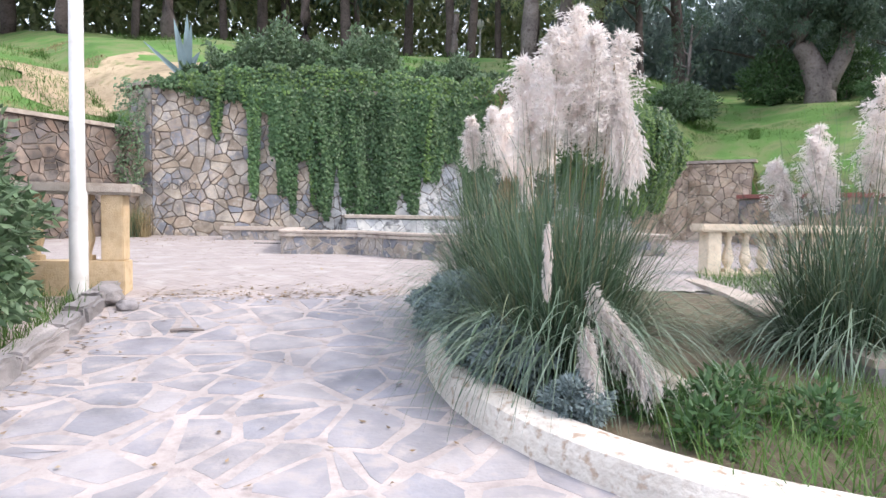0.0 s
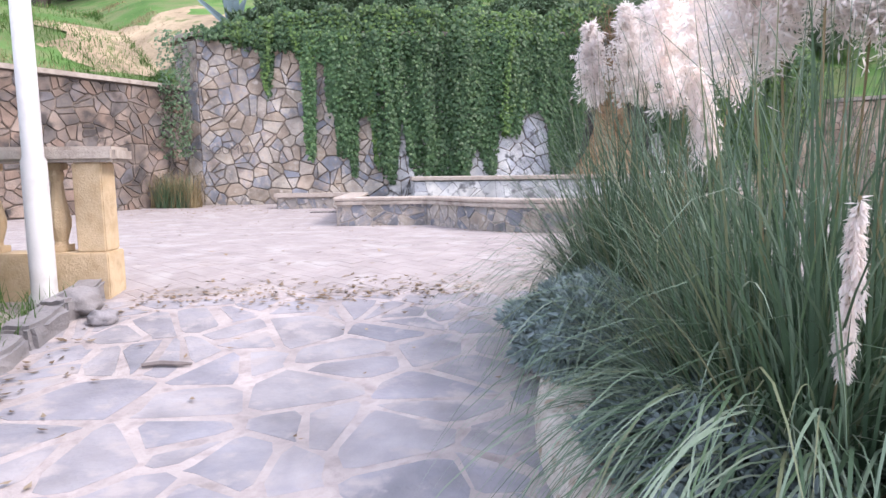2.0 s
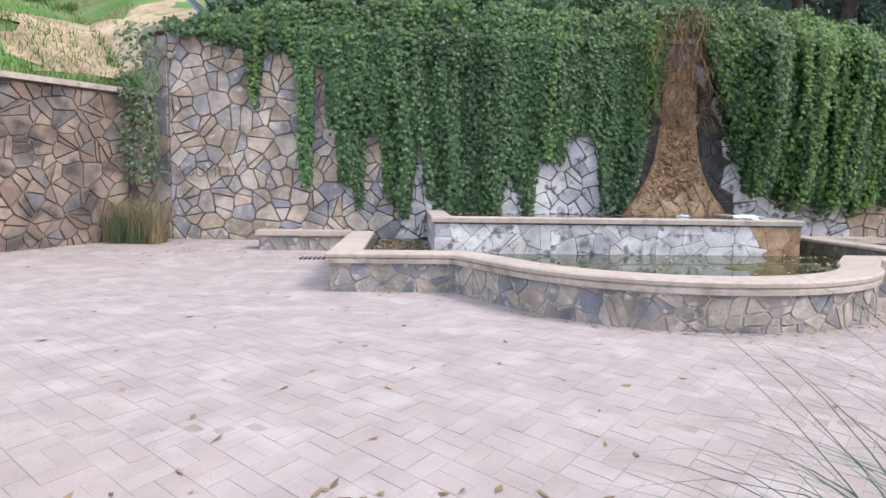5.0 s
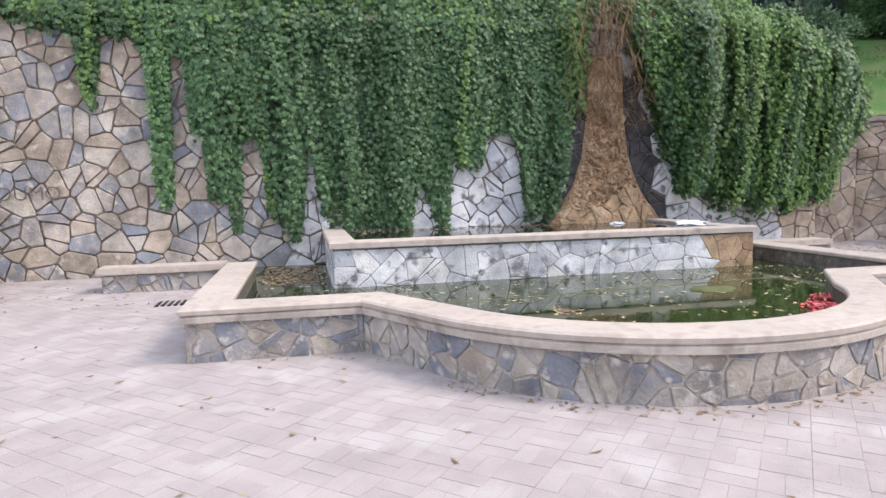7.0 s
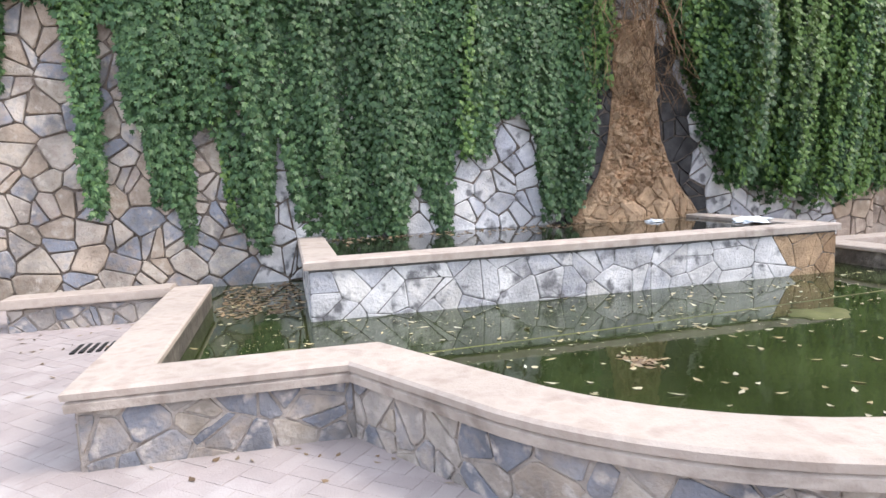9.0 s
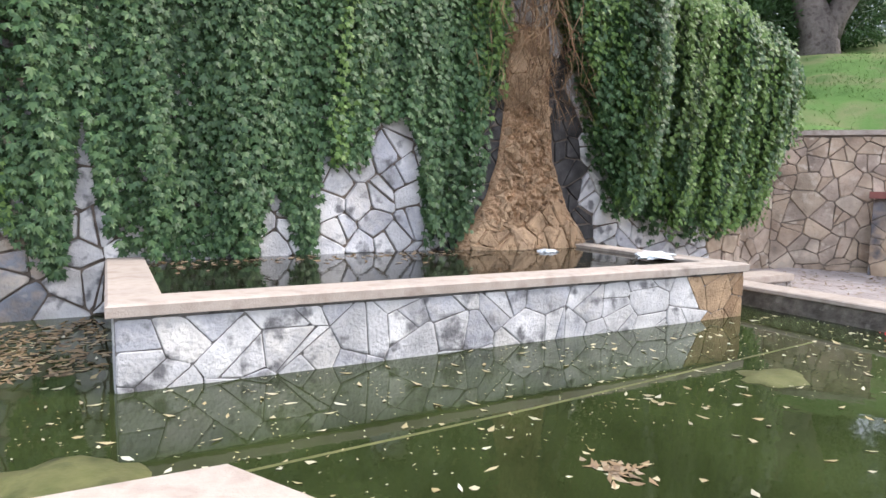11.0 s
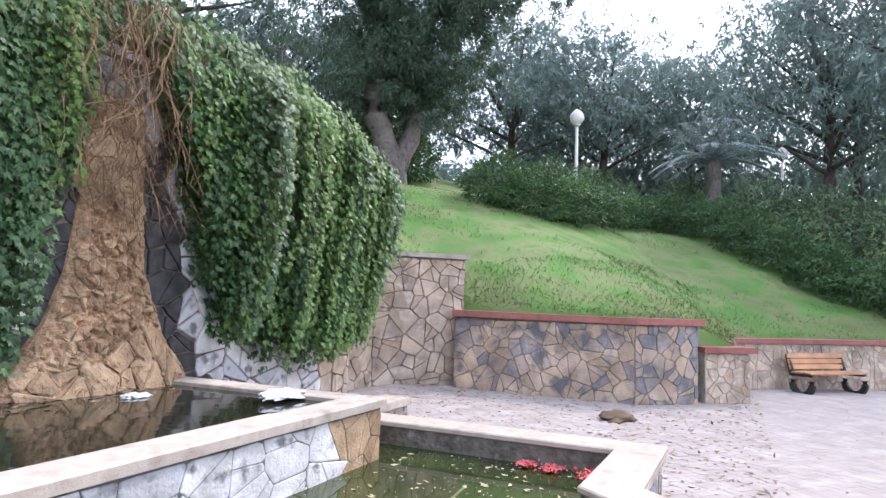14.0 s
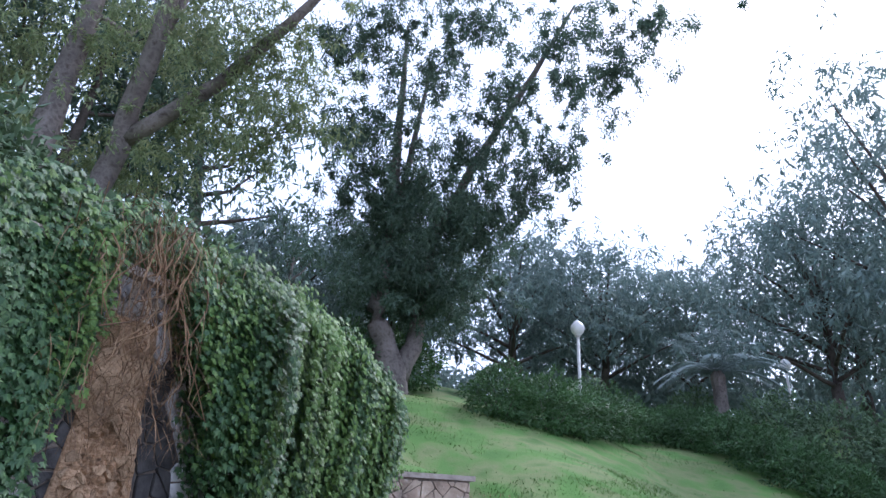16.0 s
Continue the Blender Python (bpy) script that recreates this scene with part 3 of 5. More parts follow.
for line, sd in ((POOL[0:2], 72), (POOL[1:3], 71), (POOL[2:-2], 70), (POOL[-3:-1], 73)):
    place, total = run_place(line, -.04)
    stones("stone", pool, place, total, .42, .225, .016, .014, M_STONE_POOL, sd, squash=.85, shard=.5)
v = [(x + (.1 if x < 0 else -.1 if x > 6.5 else 0), y + .12, .255) for x, y in POOL[1:-1]] + [(6.9, 15.5, .255), (-1.43, 15.5, .255)]
tagged(mesh_part("pool_water", from_lists("pool_water", v, [tuple(range(len(v)))], M_WATER)), "still green murky water filling the basin", "water", kind="structure")

# ledges on both sides of the basin
for nm, x0, x1, y0, y1, sd in (("ledge", -3.28, -1.58, 14.0, 14.38, 80), ("ledge", 7.05, 8.3, 13.5, 13.86, 81)):
    ledge = tagged(new(nm), "low stone ledge with a cement slab beside the basin", "ledge", group="ledges beside the basin")
    bm = bmesh.new()
    box(bm, x0 + .03, y0 + .03, -.05, x1, y1, .4)
    part("body", bm, M_MORTAR_GREY, ledge)
    bm = bmesh.new()
    box(bm, x0 - .03, y0 - .03, .4, x1 - .02, y1 + .02, .5, .012)
    part("slab", bm, M_COPING, ledge, "pale cement slab")
    stones("stone", ledge, flat_face((x0 + .03, y0 + .03, 0), (1, 0), (0, -1)), x1 - x0 - .04, .4, .21, .02, .02, M_STONE_POOL, sd)

# raised tank against the wall
TANK = [(-.12, 15.4), (-.12, 12.65), (6.05, 12.65), (6.05, 15.4)]
tank = tagged(new("raised_tank"), "raised spring tank of limed stone with a cement rim", "tank")
bm = bmesh.new()
strip(bm, [(x, y, 0) for x, y in TANK], [(0, -.2), (.28, -.2), (.28, .76), (0, .76)])
part("tank_wall", bm, M_MORTAR_LIME, tank)
bm = bmesh.new()
strip(bm, [(x, y, 0) for x, y in TANK[:2]] + [(2.4, 12.65, 0), (4.75, 12.65, 0)], [(-.05, .765), (.30, .765), (.31, .84), (.295, .85), (-.03, .85), (-.05, .835)])
part("rim", bm, M_COPING, tank, "pale cement rim")
bm = bmesh.new()
strip(bm, [(4.755, 12.65, 0), (6.05, 12.65, 0), (6.05, 15.4, 0)], [(-.045, .76), (.29, .76), (.30, .835), (.285, .845), (-.03, .845), (-.045, .83)])
part("rim", bm, M_COPING_OLD, tank, "damp brown cement rim")


def tank_pick(u, v, rng):
    x = u - .12
    return M_OCHRE if x > 5.25 + .2 * math.sin(v * 9) else M_STONE_PALE


stones("stone", tank, flat_face((-.12, 12.65, .12), (1, 0), (0, -1)), 6.17, .62, .36, .0075, .012, M_STONE_PALE, 90, pick=tank_pick, shard=.95, rounded=.06)
stones("stone", tank, flat_face((-.12, 15.4, .12), (0, -1), (-1, 0)), 2.75, .62, .36, .0075, .012, M_STONE_PALE, 91, shard=.95, rounded=.06)
stones("stone", tank, flat_face((6.05, 12.65, .12), (0, 1), (1, 0)), 2.75, .62, .34, .011, .016, M_OCHRE, 92, shard=.8)
v = [(.1, 12.85, .80), (5.9, 12.85, .80), (5.9, 15.5, .80), (.1, 15.5, .80)]
tagged(mesh_part("tank_water", from_lists("tank_water", v, [(0, 1, 2, 3)], M_WATER_DARK)), "dark spring water in the raised tank", "water", kind="structure")

# iron-stained cascade
cascade = tagged(new("cascade"), "iron-stained rock cascade running down into the tank", "cascade")


def cone_place(u, v, d):
    """A point of the cascade's face: u across from its middle, v above the tank's floor, d proud of it."""
    z = v + .55
    hw = cone_half(z)
    t = max(-1, min(1, u / hw))
    pr = .10 + .42 * max(0, 1 - z / 2.6) ** 1.6
    k = max(0, 1 - abs(t) ** 2.6) ** .5
    return Vector((CX + u, WALL_Y - .03 - (pr + d) * k, z))


def crag(u, v):
    """Crumbling relief of the rock: lumps and pits."""
    q = Vector((u * 5.2, v * 4.6, 0)) + noise.noise_vector(Vector((u * 4, v * 4, 5))) * .3
    dist = noise.voronoi(q)[0]
    return .055 * min(1, (dist[1] - dist[0]) * 4) + .035 * noise.noise((u * 9, v * 9, 1)) + .05 * noise.noise((u * 23, v * 23, 2)) + .05 * noise.noise((u * 2.5, v * 2.2, 7)) - .04


bm = bmesh.new()
rows = []
for j in range(183):
    v = j * .018
    hw = cone_half(v + .55)
    rows.append([bm.verts.new(cone_place((i / 45 - 1) * hw, v, crag((i / 45 - 1) * hw, v))) for i in range(91)])
for r0, r1 in zip(rows, rows[1:]):
    for i in range(90):
        bm.faces.new((r0[i], r0[i + 1], r1[i + 1], r1[i]))
part("core", bm, M_OCHRE_FACE, cascade, "crumbling sandy iron-stained rock face")


def on_cone(u, v):
    return abs(u - 1.2) < cone_half(v + .75) * .93


stones("rock", cascade, lambda u, v, d: cone_place(u - 1.2, v + .2, d + crag(u - 1.2, v + .2) * .5 + .012), 2.4, 1.0, .27, .014, .04, M_OCHRE, 96, soft=.4, keep=lambda u, v: on_cone(u, v) and v < .45 + .12 * math.sin(u * 5), shard=.5)
stones("rock", cascade, lambda u, v, d: cone_place(u - 1.2, v + 1.2, d + crag(u - 1.2, v + 1.2) * .5 + .012), 2.4, 2.0, .27, .010, .016, M_OCHRE, 95, soft=.4, keep=lambda u, v: on_cone(u, v + 1) and v > .75 + .2 * math.sin(u * 7), shard=.5)

loose = random.Random(17)
stones("crumb", cascade, lambda u, v, d: cone_place(u - 1.2, v + .2, d + crag(u - 1.2, v + .2) * .8 + .01), 2.4, 1.8, .10, .012, .04, M_OCHRE, 97, soft=.9, keep=lambda u, v: on_cone(u, v) and loose.random() < .38, shard=.3)


# ---- paving ----
path = tagged(new("flagstone_path"), "crazy-paved path of grey flagstones in pale mortar", "path", kind="structure")
xs = [-4.2, -3.1, -2, -1, 0, 1.2]
ysr = [-12] + [y / 2 for y in range(-12, 12)] + [5.2]
ysr = sorted({y for y in ysr if y <= 5.2})
v = [(x, y, ground_z(x, y) - .0008) for y in ysr for x in xs]
k = len(xs)
f = [(j * k + i, j * k + i + 1, (j + 1) * k + i + 1, (j + 1) * k + i) for j in range(len(ysr) - 1) for i in range(k - 1)]
mesh_part("mortar_bed", from_lists("mortar_bed", v, f, M_JOINT), path, "pale pinkish mortar")


def path_place(u, v, d):
    x, y = u - 3.2, v - 5.0
    return Vector((x, y, ground_z(x, y) + d))


stones("flagstone", path, path_place, 4.2, 9.75, .44, .058, .002, M_FLAG, 110, soft=.22, shard=.5, rounded=.13)

plaza = tagged(new("plaza_paving"), "pale pink paver plaza dusted with sand and leaves", "paving", kind="structure")
ca, sa = math.cos(radians(48)), math.sin(radians(48))


def inside_plaza(x, y):
    if y < 4.95 + .12 * math.sin(x * 2.3) + .08 * math.sin(x * 7) or y > 15.4 or x < -12 or x > 24:
        return False
    if x < -5.6 and y > 10.6 + (x + 9.6) * 1.33:
        return False
    if -1.5 < x < 6.98 and y > 10.45:
        return False
    if (x - PC[0]) ** 2 + (y - PC[1]) ** 2 < 2.44 ** 2:
        return False
    if x > 12.2 and y > 11 and x - 12.2 > (14.4 - y) * .25:
        return False
    if x > 13.2 and y > 9.6:
        return False
    return not (x > 16.5 and y > 9.3 - (x - 16.9) * 1.25)


v = [(x, y, ground_z(x, y) + .0006) for y in (4.85, 5, 5.5, 6, 7.5, 10.5, 13, 15.5) for x in (-12, -6, 0, 6, 12, 24)]
f = [(j * 6 + i, j * 6 + i + 1, (j + 1) * 6 + i + 1, (j + 1) * 6 + i) for j in range(7) for i in range(5)]
mesh_part("sand_bed", from_lists("sand_bed", v, f, M_DIRT), plaza, "pale sand in the joints")
B = .245
near_mesh, pv, pf = {}, [], []
for i in range(-90, 120):
    for j in range(-90, 120):
        su, sv = i * B, j * B
        for h in (0, 1):
            if (i + j) % 2:
                u0, v0, du, dv = su, sv + h * B / 2, B, B / 2
            else:
                u0, v0, du, dv = su + h * B / 2, sv, B / 2, B
            cu, cv = u0 + du / 2, v0 + dv / 2
            x, y = cu * ca - cv * sa, cu * sa + cv * ca + 6
            if not inside_plaza(x, y):
                continue
            z = ground_z(x, y)
            g = .0014
            drop = .0012 * math.sin(i * 12.9 + j * 78.2 + h * 3.1)
            prof = [(-du / 2 + g, -dv / 2 + g), (du / 2 - g, -dv / 2 + g), (du / 2 - g, dv / 2 - g), (-du / 2 + g, dv / 2 - g)]
            vs = [(p * kk, q * kk, zz) for kk, zz in ((1, -.012), (1, 0.001), (.985, .003)) for p, q in prof]
            fs = [(8, 9, 10, 11)] + [(r + a, r + (a + 1) % 4, r + 4 + (a + 1) % 4, r + 4 + a) for r in (0, 4) for a in range(4)]
            if -1.3 < x < .9 and 5.9 < y < 8.3:
                key = du > dv
                if key not in near_mesh:
                    near_mesh[key] = from_lists("paver", vs, fs, M_PAVER)
                ob = mesh_part("paver", near_mesh[key], plaza)
                ob.matrix_basis = Matrix.Translation((x, y, z + drop)) @ Matrix.Rotation(math.atan((ground_z(x, y + .05) - ground_z(x, y - .05)) / .1), 4, "X") @ pose(0, 0, 0, 0, 0, 48)
            else:
                o = len(pv)
                pv += [(x + p * ca - q * sa, y + p * sa + q * ca, ground_z(x, y + p * sa + q * ca) + drop + zz) for p, q, zz in vs[4:]]
                pf += [tuple(o + a - 4 for a in fc) for fc in fs if min(fc) >= 4]
mesh_part("pavers", from_lists("pavers", pv, pf, M_PAVER_ISL), plaza)["kind"] = "stuff"

kerb = tagged(new("kerb"), "rough grey stone kerb along the path verge", "kerb", kind="structure")
y = -5.0
rk = random.Random(5)
while y < 4.5:
    ln = rk.uniform(.5, .95)
    bm = bmesh.new()
    x = -2.95 - .04 * (y - 1.5)
    box(bm, -.14, 0, -.15, .1, ln - .02, .13 + rk.uniform(-.03, .03), .03)
    bmesh.ops.subdivide_edges(bm, edges=[e for e in bm.edges if e.calc_length() > .12], cuts=4, use_grid_fill=True)
    for vv in bm.verts:
        vv.co += noise.noise_vector(vv.co * 6 + Vector((y * 3, 0, 0))) * .035 + noise.noise_vector(vv.co * 17 + Vector((0, y, 0))) * .012
    ob = part("kerb_stone", bm, M_KERB, kerb)
    ob.matrix_basis = pose(x, y, ground_z(x, y + ln / 2), math.degrees(math.atan2(ground_z(x, y + ln) - ground_z(x, y), ln)), rk.uniform(-2, 2), rk.uniform(-1.5, 2.5))
    y += ln


# ---- balustrades ----
def baluster_mesh(h):
    bm = bmesh.new()
    box(bm, -.075, -.075, 0, .075, .075, .06, .006)
    lathe(bm, [(.055, .06), (.05, .09), (.085, h * .28), (.09, h * .36), (.055, h * .62), (.045, h * .78), (.06, h * .86), (.05, h - .06)], 12)
    box(bm, -.07, -.07, h - .06, .07, .07, h, .006)
    me = bpy.data.meshes.new("baluster")
    bmesh.ops.recalc_face_normals(bm, faces=bm.faces)
    bm.to_mesh(me)
    bm.free()
    return me


def balustrade(label, x0, x1, y, base, rail_top, material, posts, gap, plinth):
    """Along x from x0 to x1."""
    ob = tagged(new("balustrade"), label, "balustrade", group="balustrades")
    bm = bmesh.new()
    box(bm, x0, y - .16, base - .3, x1, y + .16, base + plinth, .01)
    part("plinth", bm, material, ob)
    bm = bmesh.new()
    box(bm, min(x0, x1) - .1, y - .19, rail_top - .13, max(x0, x1) + .12, y + .19, rail_top, .03)
    part("rail", bm, M_COPING_OLD if material is M_SANDSTONE else material, ob, "worn cement handrail")
    for px in posts:
        bm = bmesh.new()
        box(bm, px - .12, y - .13, base + plinth, px + .12, y + .13, rail_top - .13, .012)
        part("post", bm, material, ob)
    me = baluster_mesh(rail_top - .13 - base - plinth)
    me.materials.append(material)
    n = int((x1 - x0 - .5) / gap)
    for i in range(n):
        px = x0 + .32 + (i + .5) * (x1 - x0 - .5) / n
        if all(abs(px - q) > .2 for q in posts):
            b = mesh_part("baluster", me, ob)
            b.location = (px, y, base + plinth)
    return ob


balustrade("weathered sandstone balustrade end beside the lamp post", -7.2, -2.92, 4.95, -.14, 1.13, M_SANDSTONE, [-3.06, -7.0], .52, .38)
balustrade("cream cast-stone balustrade at the edge of the lower garden", 5.2, 11.6, 6.0, -.06, .77, M_CREAM, [5.36, 8.6, 11.4], .3, .06)

# ---- street lamps ----
def street_lamp(label, at, h, r, globe):
    ob = thing("street_lamp", label, "street lamp", at, group="park lamps")
    bm = bmesh.new()
    lathe(bm, [(r * 1.5, -.3), (r * 1.5, .05), (r * 1.25, .08), (r * 1.22, 1.12), (r, 1.16), (r * .9, h)], 18)
    part("pole", bm, M_POLE, ob, "white-painted steel pole", True)
    bm = bmesh.new()
    lathe(bm, [(.06, h - .02), (.12, h + .04), (.12, h + .10), (.05, h + .11)], 14)
    part("fitter", bm, M_POLE, ob)
    bm = bmesh.new()
    g = globe
    lathe(bm, [(g * .45, h + .08), (g * .85, h + .08 + g * .45), (g, h + .08 + g * .95), (g * .9, h + .08 + g * 1.4), (g * .5, h + .08 + g * 1.85), (g * .12, h + .08 + g * 2.15)], 16)
    part("globe", bm, M_GLOBE, ob, "opal white globe shade", True)
    return ob


street_lamp("white-painted lamp post standing beside the balustrade", (-3.30, 4.5, -.12), 5.2, .076, .28)


# ---- the bench ----
def bench(at, rz):
    ob = thing("bench", "park bench with brown wooden slats on black iron legs", "bench", at, rz)
    for x in (-.82, .82):
        bm = bmesh.new()
        pts = [(x, -.02 + .26 * math.cos(a), .22 + .24 * math.sin(a)) for a in [radians(-200 + i * 22) for i in range(11)]]
        tube(bm, pts, [.075] * 11, 6)
        tube(bm, [(x, .24, .40), (x, .31, .62), (x, .38, .86)], [.07, .06, .045], 6)
        tube(bm, [(x, -.28, .44), (x, .26, .42)], [.045, .045], 6)
        part("side_frame", bm, M_IRON, ob, "curled black cast-iron side")
    for i in range(4):
        bm = bmesh.new()
        box(bm, -.88, -.30 + i * .135, .455, .88, -.18 + i * .135, .49, .008)
        part("seat_slat", bm, M_WOOD, ob)
    for i in range(3):
        bm = bmesh.new()
        box(bm, -.88, -.018, -.055, .88, .018, .055, .008, pose(0, .27 + i * .036, .58 + i * .125, -16))
        part("back_slat", bm, M_WOOD, ob)
    return ob


bench((17.75, 7.5, -.02), 134 + 180)


# ---- planter and sunken basin ----
planter = tagged(new("planter_border"), "low curved whitewashed border around the planting", "border")
BC, BR = (3.15, 1.75), 3.0
arcp = [(BC[0] + BR * math.cos(a), BC[1] + BR * math.sin(a)) for a in [radians(95 + i * 6) for i in range(35)]]
for i in range(0, 34, 2):
    bm = bmesh.new()
    strip(bm, [(x, y, ground_z(x, y)) for x, y in arcp[i:i + 3]], [(-.03, -.2), (.02, .10), (.05, .17), (.12, .20), (.27, .20), (.33, .14), (.36, -.2)])
    part("rim_section", bm, M_WHITEWASH, planter)
v = [(BC[0], BC[1], ground_z(*BC) + .12)] + [(BC[0] + 2.8 * math.cos(radians(a)), BC[1] + 2.8 * math.sin(radians(a)), ground_z(BC[0], BC[1] + 2.8 * math.sin(radians(a))) + .08) for a in range(0, 360, 12)]
f = [(0, i, i % 30 + 1) for i in range(1, 31)]
tagged(mesh_part("planter_soil", from_lists("planter_soil", v, f, M_SOIL)), "dark planting soil inside the border", "soil", kind="structure")

basin = tagged(new("sunken_basin"), "dry kidney-shaped basin with a pale rim and grey inner wall", "basin")
line = [(4.95, 6.4), (4.85, 5.7), (4.72, 4.9), (4.55, 4.2), (4.3, 3.5), (4.05, 2.8), (3.8, 2.2), (3.6, 1.6), (3.5, .9)]
bm = bmesh.new()
strip(bm, [(x, y, -.05 - .02 * i) for i, (x, y) in enumerate(line)], [(-.15, -.06), (.15, -.06), (.15, 0), (-.15, 0)])
part("rim", bm, M_COPING, basin, "pale cement rim")
bm = bmesh.new()
strip(bm, [(x, y, -.11 - .02 * i) for i, (x, y) in enumerate(line)], [(-.12, -.9), (.12, -.9), (.12, -.004), (-.12, -.004)])
part("wall", bm, M_KERB, basin, "stained grey inner wall")
bm = bmesh.new()
strip(bm, [(3.0, 5.2, -.22), (2.5, 3.7, -.25), (2.05, 2.4, -.28), (1.78, 1.5, -.30), (1.72, 1.1, -.31), (1.85, .9, -.36), (2.15, .85, -.42)], [(-.14, -.4), (.14, -.4), (.15, -.02), (.1, .02), (-.1, .02), (-.15, -.02)])
part("inner_border", bm, M_WHITEWASH, basin, "whitewashed broken inner border")

# ---- words on the wall ----
def graffiti(text, at, size):
    """Sprayed letters, one mesh a letter."""
    ob = thing("graffiti", "faded black sprayed letters on the stone wall", "graffiti", at)
    x = 0.0
    for c in text:
        cu = bpy.data.curves.new("letter", "FONT")
        cu.body, cu.size, cu.extrude, cu.offset = c, size, .002, -.004
        tmp = bpy.data.objects.new("letter_shape", cu)
        me = bpy.data.meshes.new_from_object(tmp)
        bpy.data.objects.remove(tmp)
        bpy.data.curves.remove(cu)
        me.materials.clear()
        me.materials.append(M_GRAFFITI)
        letter = mesh_part("letter", me, ob)
        letter.matrix_basis = pose(x, 0, 0, 90)
        x += max(v.co.x for v in me.vertices) + size * .06
    return ob


graffiti("SOUMO", (-5.2, WALL_Y - .06, 1.46), .30)


# ---- creeper on the wall ----
VB = ((-5.2, 4.3), (-4.4, 4.2), (-4.0, 4.1), (-3.75, 4.0), (-3.7, 3.2), (-3.6, 2.8), (-3.5, 3.2), (-3.42, 4.0), (-2.95, 4.05), (-2.78, 3.7), (-2.72, 1.7), (-2.62, 1.35), (-2.5, 1.4), (-2.42, 3.75), (-2.22, 3.75), (-2.18, 2.6), (-2.0, 2.5), (-1.95, 1.45), (-1.65, 1.4), (-1.55, .85), (-1.48, .9),
      (-1.4, 2.4), (-1.1, 2.45), (-1.03, 1.2), (-.8, .95), (-.53, .68), (-.42, 1.6), (-.34, 2.58), (-.26, 1.8), (-.14, 1.1), (-.05, .9), (1.36, .86), (1.44, 1.3), (1.58, 1.67), (1.74, 1.2), (1.85, .88), (2.05, .86), (2.13, 1.9), (2.65, 1.92), (2.76, 2.5), (3.18, 2.5), (3.38, 2.15), (3.47, 1.0), (4.06, .97), (4.16, 1.6),
      (4.3, 2.55), (4.52, 2.9), (4.62, 3.6), (4.72, 4.5), (5.32, 4.6), (5.48, 4.0), (5.82, 3.1), (6.05, 2.5), (6.2, 1.85), (6.5, 1.5), (7.5, 1.08), (9.1, 1.12), (9.8, 1.3), (10.3, 2.4), (10.7, 3.2))
VT = ((-5.2, 4.6), (-4.0, 4.75), (-2.5, 5.0), (-1, 5.1), (3, 4.95), (4.3, 5.05), (5, 5.2), (6, 5.0), (7.1, 4.95), (8.3, 4.75), (9, 4.45), (9.8, 4.05), (10.4, 3.5), (10.8, 3.2))
vbx, vbz = [a for a, b in VB], [b for a, b in VB]
vtx, vtz = [a for a, b in VT], [b for a, b in VT]


def bulge(x, z):
    """How far the creeper stands off the wall."""
    b = .16 + .10 * np.sin(x * 1.7 + 1) * np.sin(z * 1.3) + .05 * np.sin(x * 6.1)
    r = np.clip((x - 5.3) / 1.2, 0, 1) * np.clip((10.9 - x) / 1.6, 0, 1)
    top = np.interp(x, vtx, vtz)
    return b + r * (.22 + .42 * np.clip((z - .9) / 2.0, 0, 1) * np.clip((top - z) / .8 + .25, 0, 1))


FINGERS = np.radians([-80, -38, 0, 38, 80])


def palmate(name, pts, way, face, size, material, label):
    """Five-fingered creeper leaves in one mesh."""
    n = len(pts)
    way = way / np.linalg.norm(way, axis=1, keepdims=True)
    face = face / np.linalg.norm(face, axis=1, keepdims=True)
    way = way - face * (way * face).sum(1, keepdims=True)
    way /= np.linalg.norm(way, axis=1, keepdims=True)
    side = np.cross(way, face)
    dirs = way[:, None, :] * np.cos(FINGERS)[None, :, None] + side[:, None, :] * np.sin(FINGERS)[None, :, None] - face[:, None, :] * .18
    length = np.array([.60, .86, 1.0, .86, .60])[None, :] * size[:, None]
    ob = leaves(name, np.repeat(pts, 5, 0), dirs.reshape(-1, 3), np.repeat(face, 5, 0), length.ravel(), length.ravel() * .43, material, .2)
    return tagged(ob, label, "creeper", kind="stuff")


def creeper(name, x, z, depth, size, material, seed, label):
    """Leaves at wall places x, z that stand depth metres off it, kept inside the creeper's outline."""
    rng = np.random.default_rng(seed)
    n = len(x)
    zb = np.interp(x, vbx, vbz) + rng.normal(0, .07, n) + (x > 6.2) * (.16 * np.sin(x * 8.3) + .10 * np.sin(x * 19 + 1))
    zt = np.interp(x, vtx, vtz) + .10 * np.sin(x * 5.3) + .07 * np.sin(x * 13.1)
    ok = (z > zb) & (z < zt)
    x, z, depth = x[ok], z[ok], depth[ok]
    n = len(x)
    over = np.clip((z - 4.35) / .5, 0, 1)
    y = WALL_Y - np.maximum(depth, .05) + over * rng.uniform(0, .9, n)
    way = np.stack([rng.normal(0, .42, n), -np.abs(rng.normal(.15, .2, n)), -np.ones(n)], 1)
    face = np.stack([rng.normal(.05, .38, n), -np.ones(n), rng.uniform(-.05, 1.0, n)], 1)
    return palmate(name, np.stack([x, y, z], 1), way, face, rng.uniform(.6, 1.25, n) * size, material, label)


